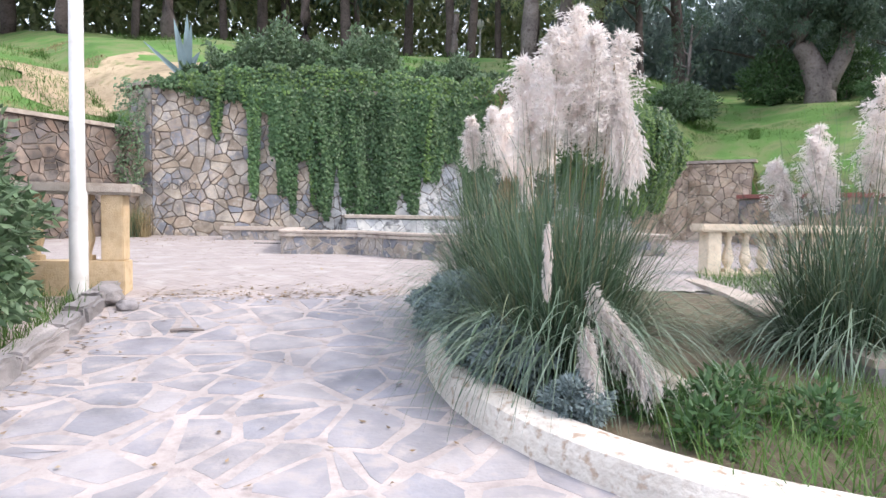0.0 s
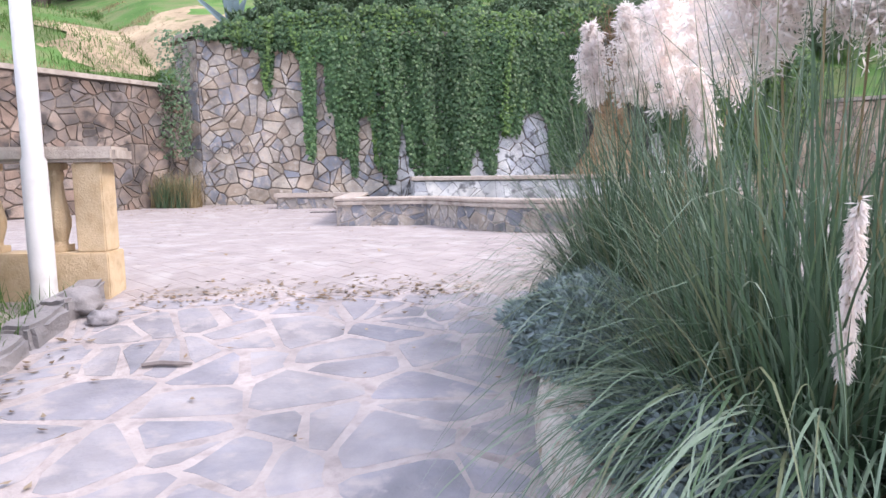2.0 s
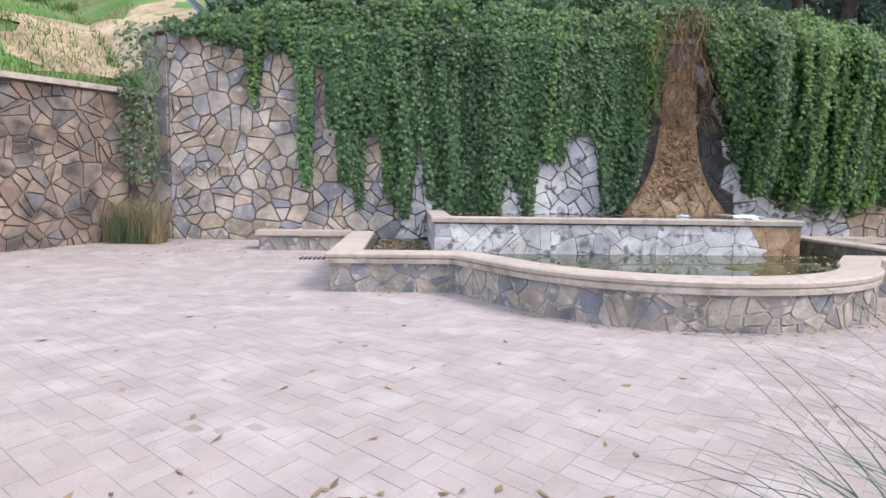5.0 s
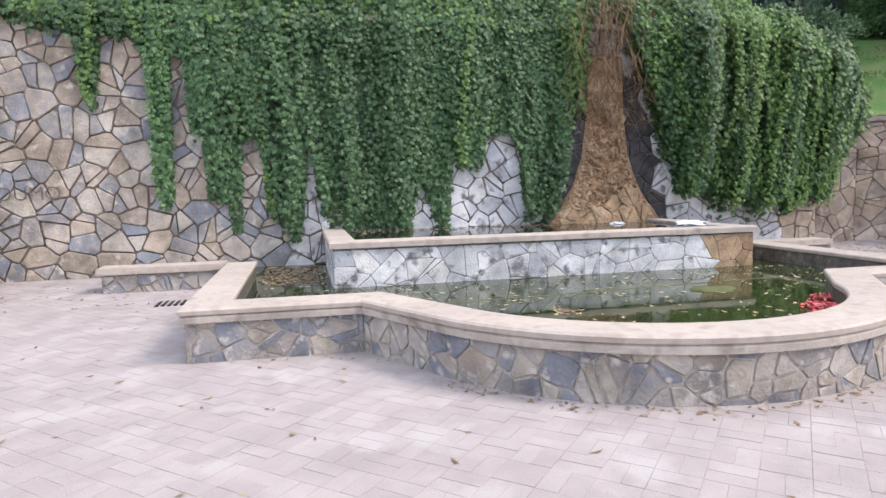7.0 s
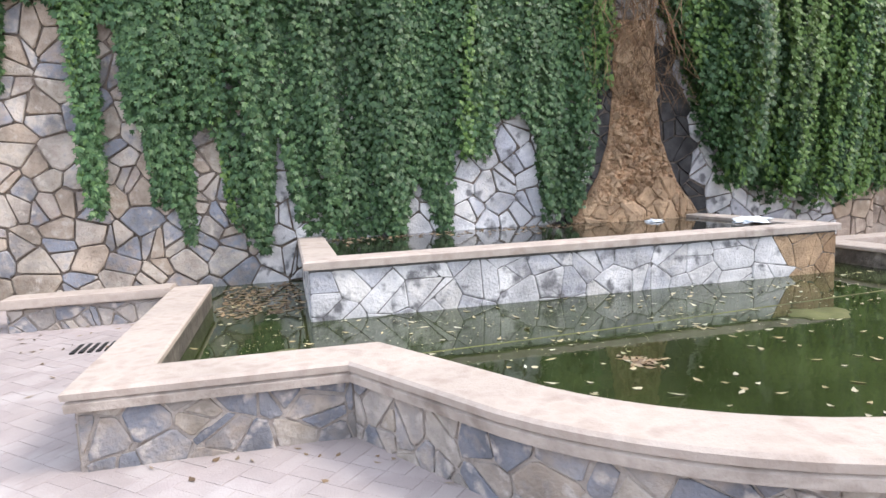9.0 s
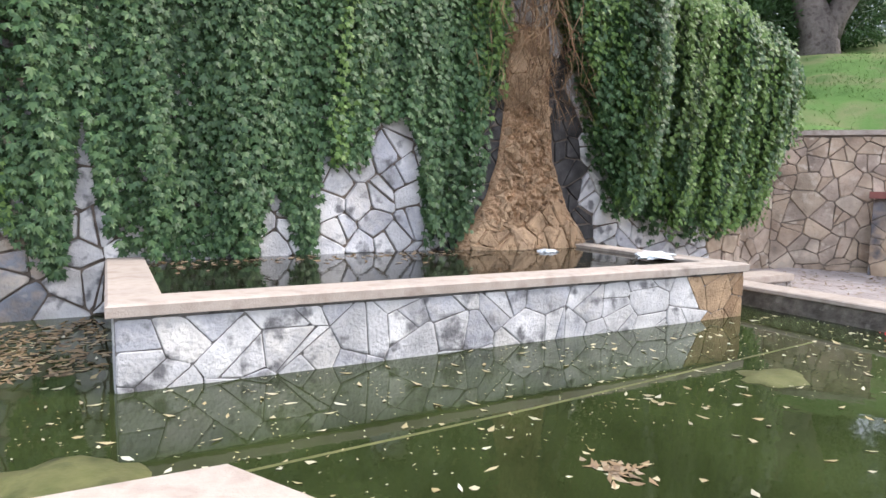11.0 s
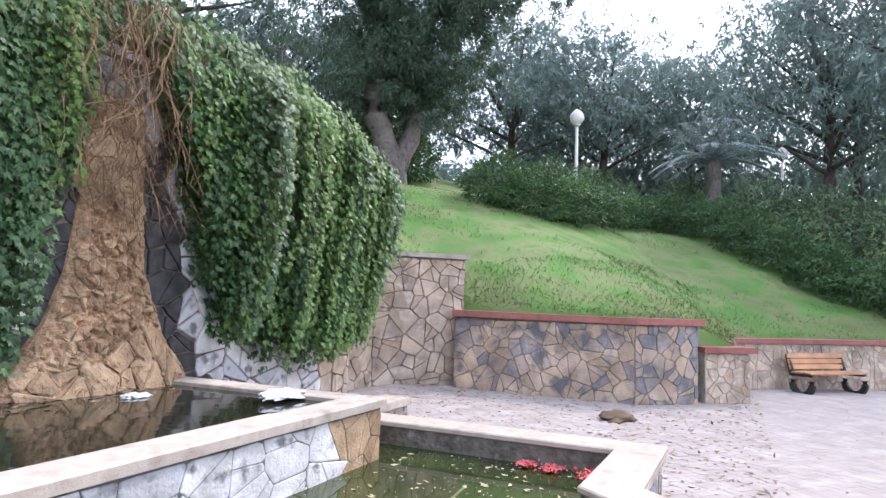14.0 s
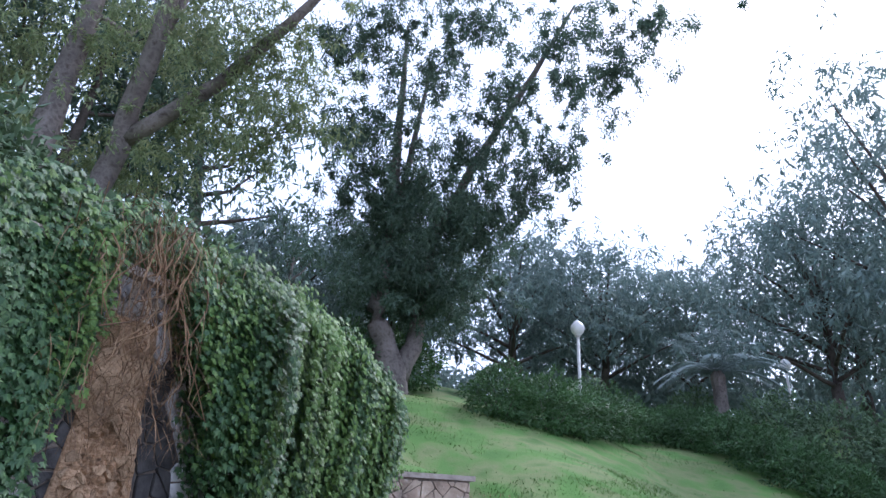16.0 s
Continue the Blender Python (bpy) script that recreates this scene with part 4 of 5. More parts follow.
def strands(count, spacing, seed, where, spread=.075):
    """Hanging shoots: places of leaves along wandering strands that stand off the wall by different depths."""
    rng = np.random.default_rng(seed)
    X, Z, D = [], [], []
    for x0 in where(rng, count):
        top = float(np.interp(x0, vtx, vtz)) + .2
        low = top - rng.uniform(.35, 1.0) * 4.4 if rng.random() < .6 else .7
        z = np.arange(low, top, spacing)
        z = z + rng.normal(0, spacing, len(z))
        x = x0 + .14 * np.sin(z * rng.uniform(.8, 2.0) + rng.uniform(0, 6)) + rng.normal(0, spread, len(z))
        tip = np.clip((z - low) / .5, .25, 1)
        X.append(x)
        Z.append(z)
        D.append(bulge(x, z) * rng.uniform(.45, 1.15) + rng.uniform(-.02, .13) * tip + rng.normal(0, .025, len(z)))
    return np.concatenate(X), np.concatenate(Z), np.concatenate(D)


rng = np.random.default_rng(1)
n = 46000
x, z = rng.uniform(-5.2, 10.8, n), rng.uniform(.7, 5.3, n)
creeper("climbing_creeper", x, z, bulge(x, z) * rng.uniform(.10, .5, n), .088, M_VINE, 1, "dense dark green creeper covering the tall wall")
creeper("hanging_creeper", *strands(360, .019, 3, lambda r, k: r.uniform(-5.2, 10.8, k)), .088, M_VINE, 2, "dark green creeper shoots hanging in tongues")
light = strands(100, .022, 5, lambda r, k: np.concatenate([r.uniform(5.5, 10.4, k - 14), r.choice([4.35, 4.5, 5.5, 5.6], 6) + r.normal(0, .06, 6), r.uniform(-4.2, 3.8, 8)]), .05)
creeper("young_creeper", light[0], light[1], light[2] + .09, .078, M_VINE_LIGHT, 6, "fresh light green creeper shoots")
rng = np.random.default_rng(9)
n = 5200
x = rng.uniform(-4.6, 10.4, n)
z = np.interp(x, vtx, vtz) - np.abs(rng.normal(0, .38, n))
creeper("young_creeper", x, z, bulge(x, z) + rng.uniform(0, .12, n), .08, M_VINE_LIGHT, 7, "fresh light green creeper along the wall top")

# wild growth on top of the wall
rng = np.random.default_rng(11)
n = 34000
x = rng.uniform(-4.6, 8.5, n)
u = rng.random(n)
y = 15.7 + u * 2.2
z = np.interp(x, vtx, vtz) - .15 + rng.random(n) ** 1.6 * (.75 + .45 * (x < 1.5) + .35 * np.sin(x * 2.3) + .2 * np.sin(x * 5.9) - .45 * np.clip((x - 2) / 3, 0, 1)) * (1 - .3 * u) + u * .3
z = np.where(x < -4, np.minimum(z, 4.9), z)
tagged(leaves("wall_top_scrub", np.stack([x, y, z], 1), rng.normal(0, 1, (n, 3)) + [0, -.2, .3], rng.normal(0, .6, (n, 3)) + [0, -.5, .8], rng.uniform(.1, .22, n), rng.uniform(.05, .1, n), M_OLEANDER), "tangled green scrub along the wall top", "scrub", kind="stuff")

bm = bmesh.new()
rs = random.Random(8)
for i in range(30):
    x = rs.gauss(CX - .05, .24)
    z0 = rs.uniform(3.9, 5.0)
    ln = rs.uniform(.5, 1.5)
    y = WALL_Y - rs.uniform(.30, .55)
    pts, w = [], rs.uniform(-.5, .5)
    for k in range(6):
        t = k / 5
        pts.append((x + w * t + .2 * math.sin(t * 6 + i) * t, y - .10 * math.sin(t * 3) + rs.uniform(-.05, .05), z0 - ln * t + rs.uniform(-.06, .06)))
    tube(bm, pts, [.008 * (1 - .5 * k / 5) + rs.random() * .004 for k in range(6)], 4)
tagged(part("dry_vine_stems", bm, M_STEM), "bare brown vine stems hanging over the cascade", "vine stems", kind="stuff")
n = 1000
rng = np.random.default_rng(12)
x, z = rng.normal(CX - .1, .42, n), rng.uniform(2.6, 5.0, n)
m = 900
zz = rng.uniform(.85, 3.2, m)
hw = np.interp(zz, [.9, 1.2, 1.5, 2.0, 2.7, 3.3], [1.0, .8, .62, .45, .36, .34])
tt = rng.uniform(-.85, .85, m)
tagged(blades("hanging_rootlets", np.stack([CX + tt * hw, WALL_Y - .08 - (.10 + .42 * np.clip(1 - zz / 2.6, 0, 1) ** 1.6) * np.sqrt(1 - np.abs(tt) ** 2.6), zz], 1), np.stack([rng.normal(0, .4, m), -rng.random(m), -rng.random(m)], 1), rng.uniform(.04, .13, m), .006, rng.uniform(1, 3, m), M_STEM, segs=3), "short brown rootlets matted on the cascade", "rootlets", kind="stuff")
tagged(blades("dry_vine_tangle", np.stack([x, WALL_Y - rng.uniform(.25, .6, n), z], 1), rng.normal(0, 1, (n, 3)), rng.uniform(.25, .6, n), .008, rng.uniform(.5, 3, n), M_STEM), "straw-coloured dry tangle at the wall top", "vine stems", kind="stuff")


# ---- grasses and bushes ----
def grass_on(name, pts, height, label, material, width=.012, lean=.5):
    rng = np.random.default_rng(len(pts))
    n = len(pts)
    way = np.stack([rng.normal(0, lean, n), rng.normal(0, lean, n), np.ones(n)], 1)
    return tagged(blades(name, pts, way, rng.uniform(.5, 1.2, n) * height, width, rng.uniform(.2, 1.6, n), material, segs=3), label, "grass", kind="stuff")


def bank_points(n, s0, s1, d0, d1, seed, dry=None):
    r = random.Random(seed)
    out = []
    while len(out) < n:
        s, d = r.uniform(s0, s1), d0 + (d1 - d0) * r.random() ** 1.4
        p = hill_point(s, d)
        patch = noise.noise((p.x * .25, p.y * .25, 3))
        if dry is not None and (patch > .12) != dry:
            if r.random() < .85:
                continue
        out.append((p.x, p.y, p.z - .02))
    return out


grass_on("bank_grass", bank_points(38000, .47, .95, .15, 11, 21, False), .11, "green grass on the bank above the terrace wall", M_GRASS, .016, 1.2)
grass_on("bank_grass", bank_points(5000, .575, .95, .05, 1.3, 22), .09, "straw-coloured dry grass along the bank foot", M_DRY, .014)
grass_on("bank_litter", bank_points(4500, .575, .80, .02, 1.0, 26), .07, "brown dry litter behind the terrace wall cap", M_DRY, .02, 1.5)
grass_on("slope_grass", bank_points(15000, .05, .175, .1, 12, 23, False), .26, "long green grass above the left wall", M_GRASS, .02)
grass_on("slope_grass", bank_points(5000, .05, .22, .1, 12, 24, True), .16, "dry grass on the sandy slope", M_DRY, .016)
grass_on("slope_grass", bank_points(12000, .25, .52, 4, 24, 25, False), .28, "green grass on the upper slope", M_GRASS, .03)
rng = np.random.default_rng(31)
n = 7000
x, y = rng.uniform(-5.5, -3.0, n), rng.uniform(-3.5, 4.7, n)
grass_on("verge_grass", np.stack([x, y, ground_zs(y) - .02 + .05], 1), .26, "long grass on the verge behind the kerb", M_GRASS, .010)
n = 9000
a, r = rng.uniform(0, 2 * math.pi, n), 2.75 * np.sqrt(rng.random(n))
x, y = BC[0] + r * np.cos(a), BC[1] + r * np.sin(a)
ok = (x > 1.2) & (y < .9)
grass_on("planter_grass", np.stack([x[ok], y[ok], ground_zs(y[ok]) + .09], 1), .34, "fine green grass inside the planter", M_GRASS, .008)
n = 2200
x, y = rng.uniform(5.0, 9.5, n), rng.uniform(4.6, 5.85, n)
grass_on("garden_grass", np.stack([x, y, ground_zs(y) - .02], 1), .22, "grass in front of the cream balustrade", M_GRASS, .012)
n = 700
x = rng.uniform(-6.4, -5.2, n)
grass_on("corner_weeds", np.stack([x, 15.15 + (x + 5.8) * -.2 - rng.random(n) * .5, np.full(n, .15)], 1), .95, "tall dry weeds in the wall corner", M_DRY, .012, .25)
n = 500
x = rng.uniform(-6.2, -5.4, n)
grass_on("corner_weeds", np.stack([x, 15.1 - rng.random(n) * .5, np.full(n, .15)], 1), .8, "green weeds in the wall corner", M_OLEANDER, .014, .25)
n = 900
x = rng.uniform(-6.4, -5.2, n)
z = rng.uniform(1.4, 4.4, n)
tagged(leaves("corner_creeper", np.stack([x * .6 - 2.3, 15.35 - rng.random(n) * .3, z], 1), np.stack([rng.normal(0, .5, n), -rng.random(n), -rng.random(n)], 1), np.stack([rng.normal(0, .5, n), -np.ones(n), rng.random(n)], 1), rng.uniform(.06, .13, n), .06, M_OLEANDER), "thin creeper in the wall corner", "creeper", kind="stuff")


def cloud(rng, n, at, rad, hollow=.55):
    """Points through an uneven rounded mass, denser toward its outside."""
    d = rng.normal(0, 1, (n, 3))
    d /= np.linalg.norm(d, axis=1, keepdims=True)
    lump = 1 + .22 * np.sin(d[:, 0] * 5 + at[0]) * np.sin(d[:, 1] * 5 + at[1]) + .15 * np.sin(d[:, 2] * 9 + at[0] * 3)
    r = (hollow + (1 - hollow) * rng.random(n) ** .6) * lump
    return np.asarray(at) + d * r[:, None] * np.asarray(rad), d


def bush(name, label, category, at, rad, n, size, material, seed, group=""):
    rng = np.random.default_rng(seed)
    ob = thing(name, label, category, at, group=group)
    for i in range(6):
        a = i * 1.05
        bm = bmesh.new()
        tube(bm, [(0, 0, -.1), (math.cos(a) * rad[0] * .3, math.sin(a) * rad[1] * .3, rad[2] * .5), (math.cos(a) * rad[0] * .7, math.sin(a) * rad[1] * .7, rad[2] * 1.1)], [.03, .02, .008], 5)
        part("stem", bm, M_BARK, ob)
    p, d = cloud(rng, n, (0, 0, rad[2]), rad)
    leaves("foliage", p, d + rng.normal(0, .7, (n, 3)), d + rng.normal(0, .5, (n, 3)) + [0, 0, .5], rng.uniform(.7, 1.3, n) * size, rng.uniform(.7, 1.2, n) * size * .42, material, parent=ob)
    return ob


bush("shrub", "leafy grey-green shrub on the verge behind the kerb", "shrub", (-3.85, 2.7, -.35), (.85, .8, .95), 6500, .12, M_OLEANDER, 41)
bush("shrub", "tall open shrub leaning over the balustrade", "shrub", (-4.75, 3.7, -.2), (1.0, .8, 1.05), 5200, .13, M_OLEANDER, 42)
bush("lavender", "blue-grey lavender mound at the planter edge", "lavender", (.60, 2.75, -.32), (.36, .55, .28), 13000, .06, M_SILVER, 43, "lavender mounds")
bush("lavender", "blue-grey lavender mound at the planter edge", "lavender", (.66, 1.45, -.38), (.34, .5, .2), 11000, .06, M_SILVER, 44, "lavender mounds")
bush("lavender", "small silvery lavender on the planter rim", "lavender", (.86, .55, -.42), (.17, .17, .12), 3500, .05, M_SILVER, 45, "lavender mounds")
bush("lavender", "dark lavender tuft on the verge", "lavender", (-3.35, 1.0, -.5), (.4, .5, .3), 2500, .10, M_SILVER, 46, "lavender mounds")
for i, (x, y, s) in enumerate(((1.7, .4, .22), (2.05, .7, .22), (1.5, .2, .17), (2.3, .25, .2), (1.35, .7, .16))):
    bush("nettle", "broad-leaved green weed in the planter", "weed", (x, y, ground_z(x, y) + .04), (s, s, s * .8), 300, .085, M_BUSH, 50 + i, "planter weeds")


# ---- pampas grass ----
def plume(rng, p1, p2, fat, parent):
    """A feathery plume: drooping sprays of fine hairs along the upper stalk."""
    p1, p2 = np.asarray(p1), np.asarray(p2)
    ax = p2 - p1
    along = ax / np.linalg.norm(ax)
    fat *= 1.3
    m, h = 125, 34
    t = rng.random(m)
    prof = np.clip(np.sin(np.pi * np.clip(t * .8 + .14, 0, 1)), .1, 1) ** .8
    side = rng.normal(0, 1, (m, 3))
    side -= np.outer(side @ along, along)
    side /= np.linalg.norm(side, axis=1, keepdims=True)
    size = fat * prof * rng.uniform(.45, 1.5, m)
    k = np.linspace(0, 1, h)[None, :, None]
    root = (p1 + np.outer(t, ax))[:, None, :]
    line = side[:, None, :] * (.62 * k) + along * (.75 * k) + np.array([0, 0, -1.0]) * (.95 * k * k * rng.uniform(.3, 1.3, (m, 1, 1)))
    pts = (root + line * size[:, None, None]).reshape(-1, 3)
    way = (side[:, None, :] * .6 + along * .7 + np.array([0, 0, -1.0]) * (1.3 * k)).reshape(-1, 3)
    n = len(pts)
    pts = pts + rng.normal(0, 1, (n, 3)) * fat * .045
    leaves("plume", pts, way + rng.normal(0, .45, (n, 3)), rng.normal(0, 1, (n, 3)), rng.uniform(.025, .07, n) * min(1, fat / .1 + .15), rng.uniform(.006, .012, n) * min(1, fat / .1 + .3), M_PLUME, .1, parent)


def pampas(label, at, rad, n, length, plumes, seed, west=1.0, east=1.0, south=1.0):
    rng = np.random.default_rng(seed)
    ob = thing("pampas_grass", label, "pampas grass", at)
    a = rng.uniform(0, 2 * math.pi, n)
    r = rad * .28 * np.sqrt(rng.random(n))
    base = np.stack([r * np.cos(a), r * np.sin(a), np.zeros(n)], 1)
    lean = .05 + .90 * rng.random(n) ** 1.9
    out = np.stack([np.cos(a) * lean, np.sin(a) * lean, np.ones(n)], 1) + rng.normal(0, .23, (n, 3))
    out[:, 0] = np.where(out[:, 0] < 0, out[:, 0] * west, out[:, 0] * east)
    out[:, 1] = np.where(out[:, 1] < 0, out[:, 1] * south, out[:, 1])
    tall = rng.uniform(.45, 1.2, n) * length * (1.26 - .62 * np.minimum(1.2, np.hypot(out[:, 0], out[:, 1]) / np.maximum(.5, out[:, 2])))
    blades("blades", base, out, tall, rng.uniform(.007, .017, n), rng.uniform(.5, 3.8, n) ** 1.15 * (.45 + lean) * np.clip(tall / length, .6, 1.2), M_PAMPAS, ob, 9)
    m = n // 5
    a = rng.uniform(0, 2 * math.pi, m)
    out = np.stack([np.cos(a) * np.where(np.cos(a) < 0, .75 * west, .75 * east), np.sin(a) * np.where(np.sin(a) < 0, .75 * south, .75), rng.uniform(.7, 1.3, m)], 1)
    blades("arching_blades", base[:m], out, rng.uniform(.8, 1.2, m) * length, rng.uniform(.010, .018, m), rng.uniform(2.0, 3.8, m), M_PAMPAS_PALE, ob, 12)
    for k, (dx, dy, z0, z1, lx, ly, fat) in enumerate(plumes):
        bm = bmesh.new()
        p0, p1 = Vector((dx * .5, dy * .5, .1)), Vector((dx, dy, z0))
        p2 = Vector((dx + lx, dy + ly, z1))
        tube(bm, [p0, (p0 + p1) / 2 + Vector((0, 0, .05)), p1, (p1 + p2) / 2, p2], [.006, .006, .005, .004, .002], 5)
        part("stalk", bm, M_DRY, ob)
        plume(rng, p1, p2, fat, ob)
    return ob


pampas("large pampas grass with creamy plumes at the path edge", (1.14, 1.55, -.38), 1.5, 2600, 1.5,
       [(-.12, -.1, 1.75, 2.55, .0, 0, .20), (.05, .0, 1.75, 2.75, .02, 0, .22), (.20, .1, 1.7, 2.68, .05, 0, .22), (.32, -.05, 1.65, 2.6, .12, .05, .2), (-.22, .15, 1.55, 2.4, -.08, 0, .19),
        (.1, -.2, 1.7, 2.5, .0, -.1, .2), (.26, -.25, 2.3, 1.48, .05, -.12, .15), (.36, -.1, 2.25, 1.58, .12, -.12, .14), (-.05, .25, 1.7, 2.45, -.02, .1, .18),
        (-.35, -.62, 1.16, .66, .02, .05, .03), (-.12, -.75, .48, .16, -.12, -.38, .07), (-.03, -.58, .73, .16, .24, -.47, .13)], 61, .78, .6, .6)
pampas("pampas grass with small pinkish plumes behind the first clump", (1.2, 3.25, -.30), 1.4, 3000, 1.55,
       [(-.22, .6, 1.65, 2.2, -.03, .05, .12), (-.02, .45, 1.65, 2.3, -.02, .05, .13), (.14, .6, 1.65, 2.35, .03, .05, .13), (-.12, -.45, 1.5, 2.1, -.05, 0, .15), (.12, -.1, 1.6, 2.35, .02, .05, .17), (.3, -.3, 1.6, 2.35, .05, 0, .16), (.35, .2, 1.6, 2.3, .1, .1, .15), (.0, -.5, 1.75, 1.3, .02, -.1, .08)], 63, .7)
pampas("pampas grass with tall white plumes in the planter", (3.9, 1.7, -.42), 1.7, 2300, 1.65,
       [(.1, 0, 1.5, 2.45, .1, 0, .20), (.3, .1, 1.5, 2.5, .15, 0, .2), (.45, -.1, 1.4, 2.4, .2, -.1, .2), (-.25, .1, 1.35, 1.95, -.1, .05, .15), (-.45, .2, 1.2, 1.75, -.15, .1, .13), (.2, -.2, 2.0, 1.2, .0, -.15, .14), (.0, .3, 1.4, 2.1, 0, .2, .16)], 62)

bl = np.random.default_rng(64)
nb = 16
ends = blades("pampas_runners", np.tile([1.05, 3.5, -.2], (nb, 1)) + bl.normal(0, .12, (nb, 3)) * [1, 1, 0], np.stack([bl.uniform(-.75, -.1, nb), bl.uniform(.2, .8, nb), bl.uniform(.7, 1.1, nb)], 1), bl.uniform(1.2, 1.75, nb), .013, bl.uniform(1.2, 2.4, nb), M_PAMPAS, None, 10)
tagged(ends, "long loose pampas blades arching over the path edge", "pampas grass", kind="stuff")

# ---- agave ----
agave = thing("agave", "blue-grey agave on the top of the wall", "agave", (-4.55, 16.15, 4.6))
for k, (dx, dy, h, bend) in enumerate(((-1.1, -.1, 1.0, 0), (-.35, .1, 1.75, 0), (.05, -.1, 1.85, 0), (.35, .1, 1.2, .5), (.75, -.1, .95, .5), (-.15, -.3, 1.3, 0), (.2, -.3, 1.5, 0))):
    bm = bmesh.new()
    rows = []
    for s in range(6):
        t = s / 5
        w = .15 * (1 - t) ** .7 + .004
        c = Vector((dx * t, dy * t, h * t - bend * t * t * .7))
        rows.append([bm.verts.new(c + Vector((-w, 0, .03 * (1 - t)))), bm.verts.new(c + Vector((0, .05 * (1 - t), -.02))), bm.verts.new(c + Vector((w, 0, .03 * (1 - t)))), bm.verts.new(c + Vector((0, .09 * (1 - t) + .01, -.03)))])
    for r0, r1 in zip(rows, rows[1:]):
        for i in range(4):
            bm.faces.new((r0[i], r0[(i + 1) % 4], r1[(i + 1) % 4], r1[i]))
    part("leaf", bm, M_AGAVE, agave)


# ---- trees ----
def tree(name, label, at, limbs, clumps, n, size, material, seed, droop=.6, group="park trees", bark=None):
    """limbs: [(points, radii)]; clumps: [(centre, radii)], all from the foot of the trunk."""
    rng = np.random.default_rng(seed)
    ob = thing(name, label, "tree", at, group=group)
    bm = bmesh.new()
    for pts, radii in limbs:
        m = []
        for a, b, ra, rb in zip(pts, pts[1:], radii, radii[1:]):
            for k in range(3):
                m.append((Vector(a).lerp(Vector(b), k / 3) + Vector(rng.normal(0, ra * .12, 3)), ra + (rb - ra) * k / 3))
        m.append((Vector(pts[-1]), radii[-1]))
        tube(bm, [p for p, r in m], [r for p, r in m], 9)
    part("trunk", bm, bark or M_BARK, ob, "", True)
    tot = sum(max(r) ** 2 for c, r in clumps)
    P, D = [], []
    for c, r in clumps:
        k = int(n * max(r) ** 2 / tot)
        for q in range(60):
            off = rng.normal(0, .62, 3) * r
            d = rng.normal(0, 1, (max(2, k // 60), 3))
            d /= np.linalg.norm(d, axis=1, keepdims=True) / rng.random((len(d), 1)) ** .7
            P.append(np.asarray(c) + off + d * np.asarray(r) * .23 * rng.uniform(.4, 1.5) * np.array([.9, .9, 1.7]))
            D.append(d)
    P, D = np.concatenate(P), np.concatenate(D)
    m = len(P)
    leaves("crown", P, D * .5 + rng.normal(0, .5, (m, 3)) + [0, 0, -droop], rng.normal(0, 1, (m, 3)), rng.uniform(.7, 1.4, m) * size, rng.uniform(.6, 1.2, m) * size * .3, material, parent=ob)
    return ob


def euca(at, h, spread, seed, n=5200, size=.32, r=.3, lean=(0, 0), low=.4, label="tall grey-barked eucalyptus on the slope", bark=None, leaf=None):
    rr = random.Random(seed)
    top = (lean[0], lean[1], h * .8)
    limbs = [([(0, 0, -.5), (lean[0] * .2, lean[1] * .2, h * .25), (lean[0] * .6, lean[1] * .6, h * .5), top], [r * 1.3, r, r * .7, r * .25])]
    clumps = [((top[0], top[1], h * .88), (spread * .5, spread * .5, h * .14))]
    for i in range(6):
        z = h * (low + (.85 - low) * i / 6)
        a = rr.uniform(0, 6.28)
        k = rr.uniform(.55, 1) * spread
        s = (lean[0] * z / h, lean[1] * z / h, z)
        e = (s[0] + math.cos(a) * k, s[1] + math.sin(a) * k, z + h * rr.uniform(.08, .22))
        limbs.append(([s, ((s[0] + e[0]) / 2, (s[1] + e[1]) / 2, z + h * .05), e], [r * .4, r * .25, r * .08]))
        clumps.append((e, (spread * .42, spread * .42, h * .10)))
    return tree("tree", label, at, limbs, clumps, n, size, leaf or M_EUCA, seed, bark=bark)


